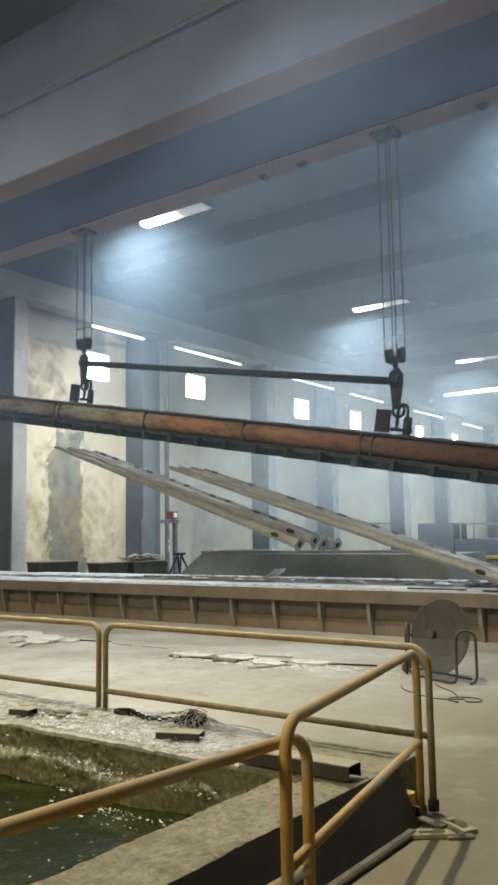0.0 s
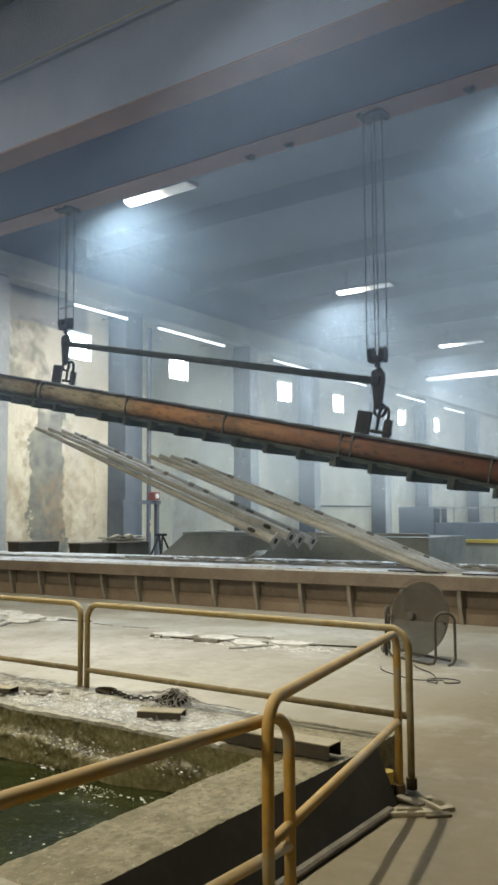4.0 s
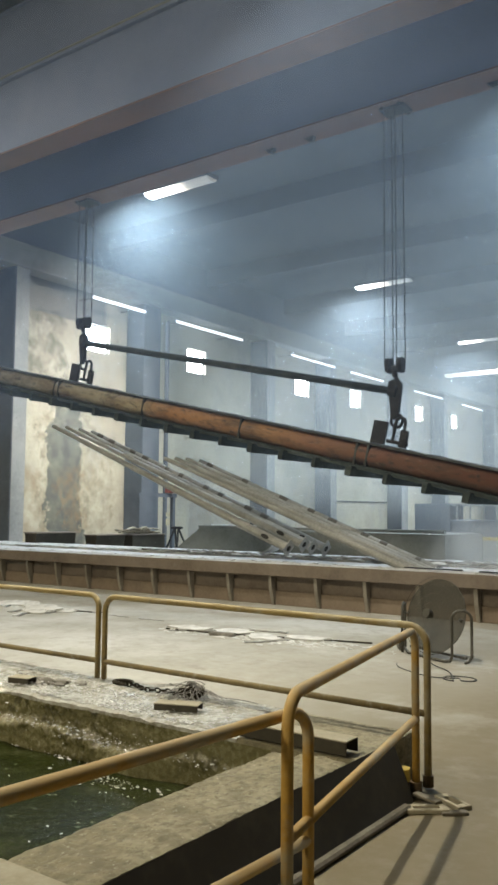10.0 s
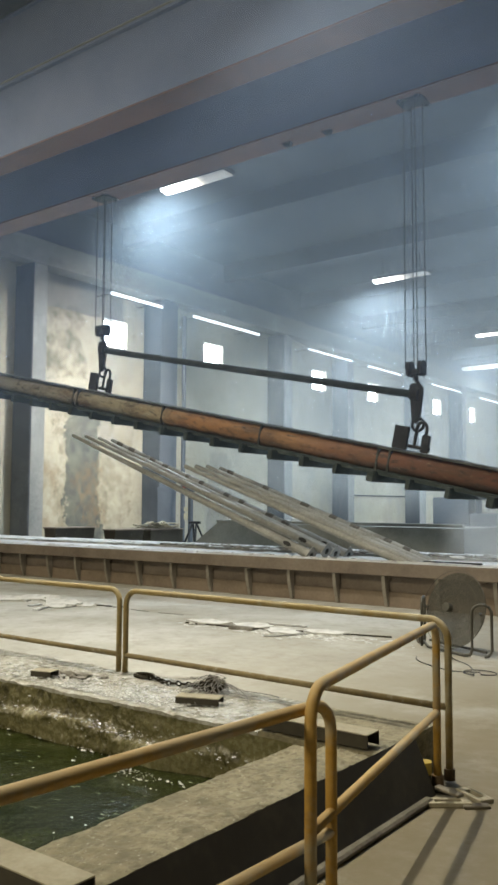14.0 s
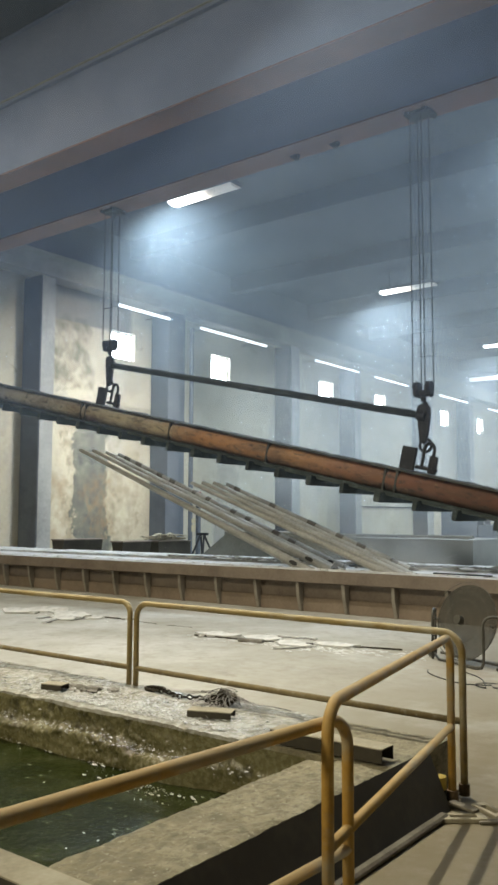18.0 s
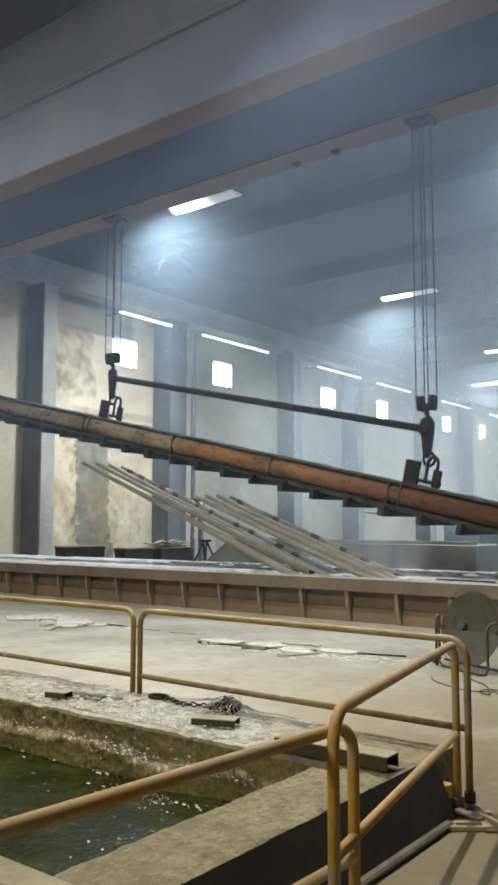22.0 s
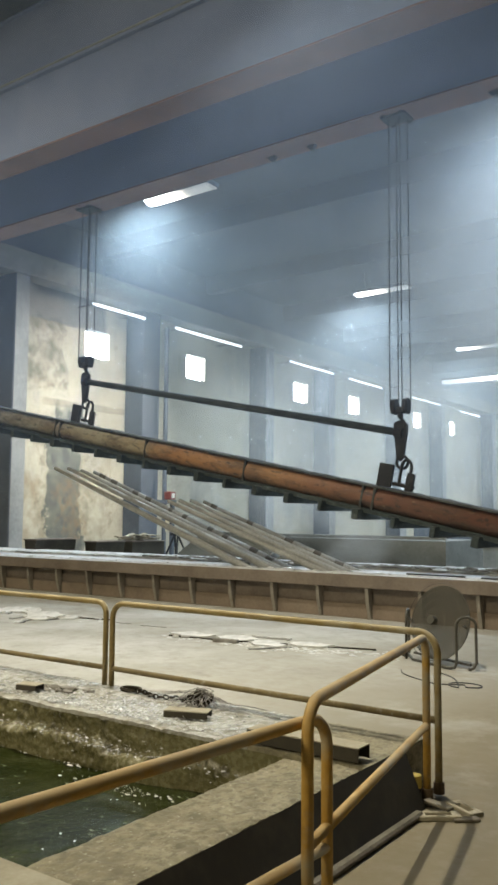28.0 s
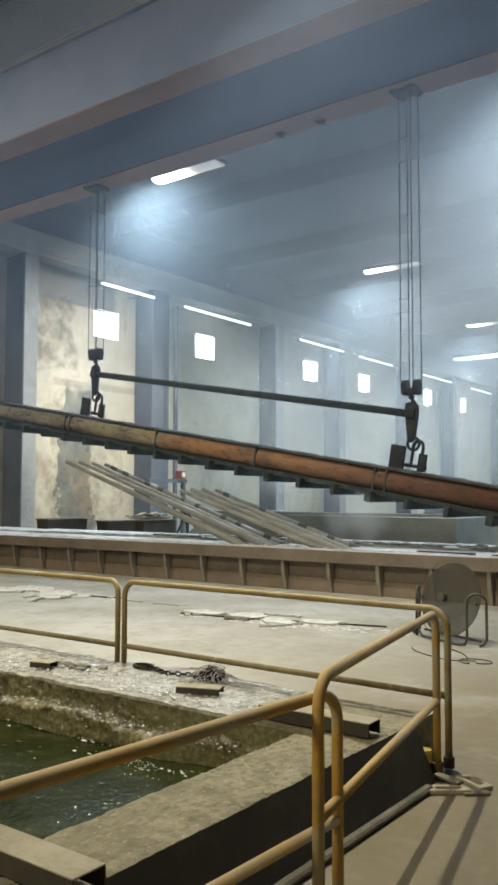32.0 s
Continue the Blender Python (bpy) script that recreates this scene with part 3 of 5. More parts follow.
def rough_slab(bm, x0, x1, y0, y1, z0, z1, step, amp, seed):
    """A slab with an uneven, chipped top and edges."""
    nx, ny = max(2, round((x1 - x0) / step)), max(2, round((y1 - y0) / step))
    top = [[None] * (ny + 1) for _ in range(nx + 1)]
    for i in range(nx + 1):
        for j in range(ny + 1):
            x, y = x0 + (x1 - x0) * i / nx, y0 + (y1 - y0) * j / ny
            w = noise.noise(Vector((x * 2.1 + seed, y * 2.1, seed))) * 0.6 + noise.noise(Vector((x * 7 + seed, y * 7, 2 * seed))) * 0.4
            edge = i in (0, nx) or j in (0, ny)
            z = z1 + amp * w - (amp * 0.9 * (0.5 + abs(w)) if edge else 0)
            z += 0.5 * amp * noise.noise(Vector((x * 23, y * 23, seed))) - 0.9 * amp * max(0.0, noise.noise(Vector((x * 13 + 5, y * 9, seed))) - 0.25)
            top[i][j] = bm.verts.new((x + (amp * w if 0 < i < nx or not edge else amp * w * 0.5), y + amp * 0.6 * w, z))
    for i in range(nx):
        for j in range(ny):
            bm.faces.new((top[i][j], top[i + 1][j], top[i + 1][j + 1], top[i][j + 1]))
    rim = [top[i][0] for i in range(nx + 1)] + [top[nx][j] for j in range(1, ny + 1)] + [top[i][ny] for i in range(nx - 1, -1, -1)] + [top[0][j] for j in range(ny - 1, 0, -1)]
    low = [bm.verts.new((v.co.x, v.co.y, z0)) for v in rim]
    n = len(rim)
    for k in range(n):
        bm.faces.new((rim[(k + 1) % n], rim[k], low[k], low[(k + 1) % n]))
    return bm


def build_pit():
    # walls below the floor, kerbs above it
    bm = B()
    x0, x1, y0, y1 = PIT
    box(bm, (x0 - 0.2, y1 + 0.002, -1.6), (x1 + 0.2, y1 + 0.24, -0.252))
    box(bm, (x1 + 0.002, y0, -1.6), (x1 + 0.24, y1 + 0.002, -0.252))
    box(bm, (x0 - 0.24, y0, -1.6), (x0 - 0.002, y1 + 0.002, -0.252))
    box(bm, (x0 - 0.2, y0 - 0.24, -1.6), (x1 + 0.2, y0 - 0.002, -0.252))
    box(bm, (x0 - 0.2, y0 - 0.2, -1.8), (x1 + 0.2, y1 + 0.2, -1.602))
    structure("pit_wall", bm, M_PITWALL, "mossy concrete walls of the sunken rinse pit", "wall")
    bm = B()
    rough_slab(bm, x0, -7.0, 4.36, 5.22, 0.004, KZ, 0.09, 0.016, 3.0)
    rough_slab(bm, -7.0, -3.3, 4.36, 5.22, 0.004, KZ, 0.035, 0.018, 3.0)
    back = structure("kerb_back", bm, M_WETKERB, "crumbling concrete pit kerb crusted with glistening zinc ash", "kerb")
    bm = B()
    rough_slab(bm, -3.3, -2.46, 4.36, 5.20, 0.004, KZ, 0.04, 0.012, 5.0)
    structure("kerb_corner", bm, M_KERB, "dusty concrete corner of the pit kerb", "kerb")
    # wet inner face of the back kerb
    bm = B()
    nx, nz = 680, 44
    grid = []
    for i in range(nx + 1):
        row = []
        for k in range(nz + 1):
            x, z = -9.0 + (-3.0 + 9.0) * i / nx, -0.24 + (0.31 + 0.24) * k / nz
            lump = 0.5 + 1.5 * max(0.0, 1 - abs(x + 4.7) / 0.9)
            w = noise.noise(Vector((x * 1.6, z * 4, 4.0))) * 0.03 + noise.noise(Vector((x * 7, z * 12, 1.0))) * 0.018 + noise.noise(Vector((x * 19, z * 24, 6.0))) * 0.008 * lump + noise.noise(Vector((x * 43, z * 50, 3.0))) * 0.004 * lump
            cut = 0.15 + 0.06 * noise.noise(Vector((x * 1.3, 0, 9.0))) + 0.03 * noise.noise(Vector((x * 6, 0, 9.0))) + 0.03 * noise.noise(Vector((x * 17, z * 9, 2.0))) + 0.02 * noise.noise(Vector((x * 41, z * 30, 5.0)))
            k2 = max(0.0, min(1.0, (cut - z) / 0.05 + 0.5))
            ledge = -0.095 * k2 * k2 * (3 - 2 * k2)
            calm = max(0.25, min(1.0, (-3.4 - x) / 0.8))
            row.append(bm.verts.new((x, 4.315 + w * calm + ledge * calm, z)))
        grid.append(row)
    for i in range(nx):
        for k in range(nz):
            bm.faces.new((grid[i][k], grid[i + 1][k], grid[i + 1][k + 1], grid[i][k + 1]))
    tagged(part("render_coat", bm, M_PITWALL, back, "wet mossy render breaking off the kerb", smooth=True))
    bm = B()
    rough_slab(bm, -3.02, -2.475, y0, 1.4, 0.004, KZ, 0.09, 0.014, 8.0)
    rough_slab(bm, -2.80, -2.475, 1.4, 4.355, 0.004, KZ, 0.028, 0.018, 8.0)
    rough_slab(bm, -3.02, -2.80, 1.4, 4.355, 0.004, KZ - 0.035, 0.028, 0.018, 6.0)
    near = structure("kerb_side", bm, M_KERB, "worn ochre concrete kerb along the rinse pit", "kerb")
    bm = B()
    prism(bm, [(-2.465, KZ - 0.01), (-2.445, KZ + 0.005), (-2.30, 0.0), (-2.46, 0.004)], y0, 4.86, "y")
    part("skirt", bm, M_SKIRT, near, "black sloping steel skirt plate")
    bm = B()
    box(bm, (-2.298, y0, 0.001), (-2.24, 4.70, 0.04), 0.012)
    part("foot_pipe", bm, M_FOOT, near, "dusty steel foot strip")
    # angle iron lying across the corner, short steel offcuts, plank over the near kerb
    def channel(name, label, L, w, h, m, group=""):
        c = thing(name, label, "steel channel", group, m)
        bm = B()
        box(bm, (0, -w / 2, h - 0.008), (L, w / 2, h), 0.002)
        part("web", bm, M_DUST, c, "dust-covered top")
        # dusty flanges, coloured dark to stand for the shaded open side
        for y in (-w / 2, w / 2 - 0.008):
            bm = B()
            box(bm, (0.002, y, 0), (L - 0.002, y + 0.008, h - 0.009))
            part("flange", bm, M_SKIRT, c, "dusty steel flange, coloured dark as a shaded hollow")
    channel("channel_bar", "dusty steel channel lying across the pit kerb corner", 0.80, 0.15, 0.085, pose(-3.31, 4.44, KZ + 0.012, 0, 0, 1))
    channel("channel_offcut", "short dusty channel offcut on the ashy kerb", 0.33, 0.13, 0.05, pose(-4.20, 4.60, KZ + 0.012, 0, 0, 22), "channel offcuts")
    channel("channel_offcut", "short dusty channel offcut on the ashy kerb", 0.20, 0.12, 0.05, pose(-5.78, 4.56, KZ + 0.012, 0, 0, 14), "channel offcuts")
    channel("cover_channel", "long dusty steel channel laid across the pit", 2.4, 0.16, 0.09, pose(-4.78, 2.045, KZ + 0.012, 0, 0, 0))
    # water
    bm = B()
    n, m2 = 96, 84
    vs = [[bm.verts.new((x0 + (x1 - x0) * i / n, y0 + (y1 - y0) * j / m2, 0.022 * noise.noise(Vector((i * 0.35, j * 0.4, 0))) + 0.022 * noise.noise(Vector((i * 0.9, j * 1.0, 3))) - 0.02)) for j in range(m2 + 1)] for i in range(n + 1)]
    for i in range(n):
        for j in range(m2):
            bm.faces.new((vs[i][j], vs[i + 1][j], vs[i + 1][j + 1], vs[i][j + 1]))
    tagged(part("water", bm, M_WATER, smooth=True), "dark green rinse water with scattered foam", "water", kind="structure")
    # foam flecks floating along the kerbs
    bm = B()
    r = random.Random(5)
    for k in range(46):
        if k < 22:
            x, y = r.uniform(-6.5, -3.1), r.uniform(2.0, 4.2)
        else:
            x, y = -3.12 - abs(r.gauss(0, 0.22)), r.uniform(2.2, 4.2)
        s = 0.004 + 0.02 * r.random() ** 3
        lumpy(bm, (x, y, -0.012), (s * r.uniform(1, 2.6), s, 0.003), k, 0.6)
    # thicker scum washed into the corner
    for k in range(26):
        s = r.uniform(0.012, 0.034)
        lumpy(bm, (-3.10 - abs(r.gauss(0, 0.16)), 4.12 - abs(r.gauss(0, 0.42)), -0.010), (s * r.uniform(0.8, 1.8), s * r.uniform(0.7, 1.6), 0.004), k + 300, 0.7)
    for k in range(150):
        t = r.random()
        x, y = (-5.9 + 1.6 * t, 4.235 - abs(r.gauss(0, 0.03))) if k < 50 else (-4.1 + r.gauss(0, 0.22), 4.10 - abs(r.gauss(0, 0.10)))
        s = 0.002 + 0.009 * r.random() ** 4
        lumpy(bm, (x, y, -0.012), (s * r.uniform(1, 3), s, 0.004), k + 500, 0.6)
    tagged(part("foam", bm, M_ASH), "white foam flecks floating on the rinse water", "foam", kind="stuff")


def build_hall():
    z0 = -0.25
    # west wall with its windows: piers between openings, a sill band below and a head band above
    wins = [(22.13, 23.45), (28.25, 29.6), (37.2, 38.64), (43.3, 44.6), (52.4, 53.68), (58.8, 59.8), (65.6, 66.8)]
    zl, zh = 7.98, 9.06
    wall_t = 0.35
    bm = B()
    x0, x1 = XW - wall_t, XW
    box(bm, (x0, YS, z0), (x1, YN, zl))
    y = YS
    for a, b in wins:
        box(bm, (x0, y, zl), (x1, a, zh))
        y = b
    box(bm, (x0, y, zl), (x1, YN, zh))
    box(bm, (x0, YS, zh), (x1, YN, 10.95))
    bmesh.ops.remove_doubles(bm, verts=bm.verts, dist=1e-4)
    structure("wall_west", bm, M_WALL, "tall stained beige plaster wall with small high windows", "wall")
    # upper wall given the dark roof colour in place of shade and haze
    structure("wall_west_upper", box(B(), (x0, YS, 10.952), (x1, YN, ROOF)), M_ROOF, "upper wall above the crane runway, coloured dark for gloom", "wall")
    for k, (a, b) in enumerate(wins):
        w = thing(f"window_{k + 1}", "small bright overexposed window high in the wall", "window", "high wall windows", kind="structure")
        bm = B()
        box(bm, (XW - 0.22, a + 0.05, zl + 0.05), (XW - 0.20, b - 0.05, zh - 0.05))
        part("pane", bm, M_DAY, w, "white daylit glass")
        for nm, lo, hi in (("frame_side", (a, zl), (a + 0.05, zh)), ("frame_side", (b - 0.05, zl), (b, zh)), ("frame_rail", (a + 0.05, zl), (b - 0.05, zl + 0.05)), ("frame_rail", (a + 0.05, zh - 0.05), (b - 0.05, zh))):
            bm = B()
            box(bm, (XW - 0.24, lo[0], lo[1]), (XW - 0.17, hi[0], hi[1]))
            part(nm, bm, M_WHITE, w)
    for a, b in ((21.43, 24.3), (26.2, 30.9), (35.1, 39.5), (41.3, 45.4), (49.8, 54.4), (58.0, 62.0)):
        st = thing("strip_light", "thin bright strip light hung under the runway beam", "strip light", "wall strip lights", pose(XW + 1.13, (a + b) / 2, 9.82 - 0.004 * a))
        h = (b - a) / 2
        part("tube", box(B(), (-0.03, -h, -0.05), (0.03, h, 0.045), 0.012), M_SLIT, st, "glowing white tube")
        part("tray", box(B(), (-0.045, -h - 0.04, 0.048), (0.045, h + 0.04, 0.09), 0.006), M_RUNWAY, st)
        for q in (-0.8 * h, 0.8 * h):
            part("bracket", box(B(), (-1.13, q - 0.015, 0.052), (-0.047, q + 0.015, 0.078)), M_HOOK, st)
    # columns
    for k, (ya, yb) in enumerate(((17.95, 18.58), (24.38, 25.4), (33.12, 33.85), (39.2, 39.9), (48.0, 48.95), (54.9, 55.6), (65.0, 65.8), (9.3, 9.95), (0.7, 1.4))):
        bm = B()
        box(bm, (XW + 0.003, ya, z0), (XW + 1.0, yb, 10.117), 0.03)
        c = structure(f"column_{k + 1}", bm, M_COL, "square blue-grey crane column against the wall", "column")
        c["group"] = "wall columns"
        # front face coloured paler, as the lamps would light it
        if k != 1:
            part("facing", box(B(), (XW + 1.003, ya + 0.03, 0.0), (XW + 1.02, yb - 0.03, 10.1), 0.004), M_FACING, c, "front face coloured pale for lamplight")
    bm = B()
    box(bm, (XW + 0.35, YS, 10.12), (XW + 1.1, YN, 10.95), 0.02)
    structure("runway_beam", bm, M_RUNWAY, "pale concrete crane runway beam along the wall", "beam")
    bm = B()
    box(bm, (XW + 0.65, YS, 10.953), (XW + 0.75, YN, 11.08))
    structure("runway_rail", bm, M_HOOK, "dark steel crane rail on the runway beam", "rail")
    # other walls and the roof
    for nm, lo, hi in (("wall_east", (XE, YS, z0), (XE + 0.35, YN, ROOF)), ("wall_south", (XW, YS - 0.35, z0), (XE, YS, ROOF)), ("wall_north", (XW, YN, z0), (XE, YN + 0.35, ROOF))):
        bm = B()
        box(bm, lo, hi)
        structure(nm, bm, M_WALL, "plain stained plaster factory wall", "wall")
    bm = B()
    box(bm, (XW - 0.35, YS - 0.35, ROOF), (XE + 0.35, YN + 0.35, ROOF + 0.3))
    structure("ceiling", bm, M_ROOF, "dark sooty concrete roof slab", "ceiling")
    for k, y in enumerate((-11.0, -4.5, 2.0, 16.6, 23.1, 29.6, 36.1, 42.6, 49.1, 55.6)):
        bm = B()
        box(bm, (XW, y, 12.15), (XE, y + 0.45, ROOF - 0.003), 0.02)
        structure(f"roof_beam_{k + 1}", bm, M_ROOF, "sooty concrete roof beam spanning the hall", "beam")
    # roof lights; the one at x -1.0 is added out of view
    for lx, ly, L in [(a, b, 2.7) for a, b in LAMPS] + [(-15.0, 56.3, 17.0), (-1.0, 33.2, 2.7), (-4.6, 19.4, 2.7)]:
        lz = 11.95 if L < 5 else 11.62
        lt = thing("roof_light", "long bright roof light shining through the haze", "ceiling light", "roof lights", pose(lx, ly, lz))
        bm = B()
        box(bm, (-L / 2, -0.30, 0.02), (L / 2, 0.30, 0.16), 0.02)
        part("housing", bm, M_ROOF, lt)
        bm = B()
        if L < 5:
            prism(bm, [(0.26 * math.cos(radians(30 * q)), 0.017 + 0.10 * math.sin(radians(30 * q))) for q in range(6, 13)], -L / 2 + 0.05, L / 2 - 0.05, "x")
        else:
            box(bm, (-L / 2 + 0.05, -0.25, -0.22), (L / 2 - 0.05, 0.25, 0.017), 0.03)
        part("diffuser", bm, M_TUBELAMP if L < 5 else M_STRIPLAMP, lt, "glowing white diffuser, dimmer towards one end")
        for sx in (-L / 3, L / 3):
            bm = B()
            pipe(bm, [(sx, 0, 0.16), (sx, 0, ROOF - lz)], 0.02, 6)
            part("hanger", bm, M_HOOK, lt)


# ---- the crane ----
GZ, GTOP = 9.545, 11.25


def girder(parent, ya, yb, box_web, top=GTOP):
    bm = B()
    box(bm, (XW + 0.55, ya, GZ), (XE - 1, yb, GZ + 0.035))
    part("bottom_flange", bm, M_FLANGE, parent, "red-oxide bottom flange")
    for wy in (ya + 0.09, yb - 0.09) if box_web else ((ya + yb) / 2,):
        bm = B()
        box(bm, (XW + 0.55, wy - 0.008, GZ + 0.035), (XE - 1, wy + 0.008, top))
        part("web", bm, M_GIRDER, parent)
    bm = B()
    box(bm, (XW + 0.55, ya, top), (XE - 1, yb, top + 0.035))
    part("top_flange", bm, M_GIRDER, parent)


def build_crane():
    g = thing("crane_bridge", "double-girder overhead crane in blue-grey and red oxide", "crane")
    girder(g, 11.12, 11.75, True, 12.84)
    girder(g, 13.84, 14.51, True)
    bm = B()
    box(bm, (XW + 0.4, 10.2, GZ + 0.3), (XW + 1.05, 15.4, GTOP - 0.15), 0.02)
    bmesh.ops.transform(bm, matrix=Matrix.Translation((0, 0, 1.3)), verts=bm.verts)
    part("end_carriage", bm, M_GIRDER, g)
    bm = B()
    pipe(bm, [(XW + 0.6, 11.16, 11.33), (XE - 1.1, 11.16, 11.33)], 0.035, 8)
    part("conduit", bm, M_FACING, g, "pale conduit along the girder web")
    bm = B()
    box(bm, (XW + 0.6, 11.10, 11.20), (XE - 1.1, 11.195, 11.27), 0.004)
    part("stiffener_ledge", bm, M_GIRDER, g)
    # hoist trolleys and cable carriers under the far girder
    for hx in (-15.45, -6.9):
        h = thing("hoist_trolley", "dark hoist trolley clamped under the crane girder", "hoist", "hoists", pose(hx, 14.2, GZ))
        bm = B()
        box(bm, (-0.27, -0.2, -0.05), (0.27, 0.2, -0.003), 0.012)
        part("frame", bm, M_HOOK, h)
        for sx in (-0.18, 0.18):
            for sy in (-0.22, 0.22):
                bm = B()
                pipe(bm, [(sx, sy - 0.02, -0.03), (sx, sy + 0.02, -0.03)], 0.045, 14)
                part("wheel", bm, M_HOOK, h)
    for cx in (-9.9, -8.9, -5.0):
        c = thing("cable_carrier", "small dark cable carrier under the crane girder", "cable carrier", "cable carriers", pose(cx, 14.3, GZ))
        bm = B()
        prism(bm, [(-0.12, -0.002), (0.12, -0.002), (0.07, -0.10), (-0.02, -0.10)], -0.05, 0.05, "y")
        part("body", bm, M_HOOK, c)


# ---- the moving load ----
XC, YC = -11.866, 14.2
LOAD = [
    (0, 0.034, 4.292, 10.04, 6.640, 5.129),
    (1, 0.037, 4.252, 10.63, 6.648, 5.042),
    (2, 0.040, 4.205, 11.08, 6.643, 4.974),
    (3, 0.039, 4.156, 11.62, 6.620, 4.892),
    (3.5, 0.016, 4.136, 11.87, 6.612, 4.859),
    (5.5, -0.025, 4.078, 12.40, 6.609, 4.740),
    (6, -0.025, 4.056, 12.36, 6.591, 4.723),
    (7, 0.006, 4.008, 12.59, 6.545, 4.673),
    (8, 0.014, 3.978, 12.84, 6.521, 4.620),
    (9, -0.014, 3.957, 13.03, 6.500, 4.585),
    (10, -0.045, 3.917, 12.77, 6.448, 4.553),
    (11, -0.041, 3.835, 12.49, 6.370, 4.491),
    (12, 0.006, 3.765, 12.28, 6.293, 4.447),
    (13, 0.036, 3.699, 12.11, 6.213, 4.409),
    (14, 0.010, 3.631, 11.92, 6.144, 4.363),
    (14.5, -0.018, 3.602, 11.95, 6.121, 4.330),
    (16.5, -0.021, 3.552, 12.63, 6.105, 4.206),
    (17, -0.016, 3.542, 12.57, 6.107, 4.202),
    (18, -0.014, 3.517, 12.67, 6.075, 4.183),
    (19, -0.037, 3.481, 12.67, 6.026, 4.153),
    (20, -0.026, 3.444, 12.61, 5.992, 4.118),
    (21, -0.005, 3.411, 12.66, 5.967, 4.074),
    (22, 0.001, 3.368, 12.63, 5.924, 4.035),
    (23, -0.027, 3.327, 12.58, 5.876, 4.004),
    (24, -0.053, 3.286, 12.62, 5.829, 3.968),
    (25, -0.038, 3.251, 12.52, 5.791, 3.942),
    (25.5, -0.028, 3.230, 12.33, 5.766, 3.936),
    (27.5, 0.039, 3.156, 11.71, 5.679, 3.912),
    (28, 0.031, 3.129, 11.55, 5.628, 3.895),
    (29, 0.021, 3.070, 11.12, 5.539, 3.880),
    (30, 0.025, 3.019, 10.76, 5.464, 3.864),
    (31, 0.030, 2.976, 10.31, 5.406, 3.851),
    (32, 0.045, 2.914, 9.79, 5.306, 3.824),
]


def load_pose(dx, zc, ang):
    return pose(XC + dx, YC, zc, 0, ang, 0)


MOVING = []  # (thing, function of a LOAD row giving its pose)


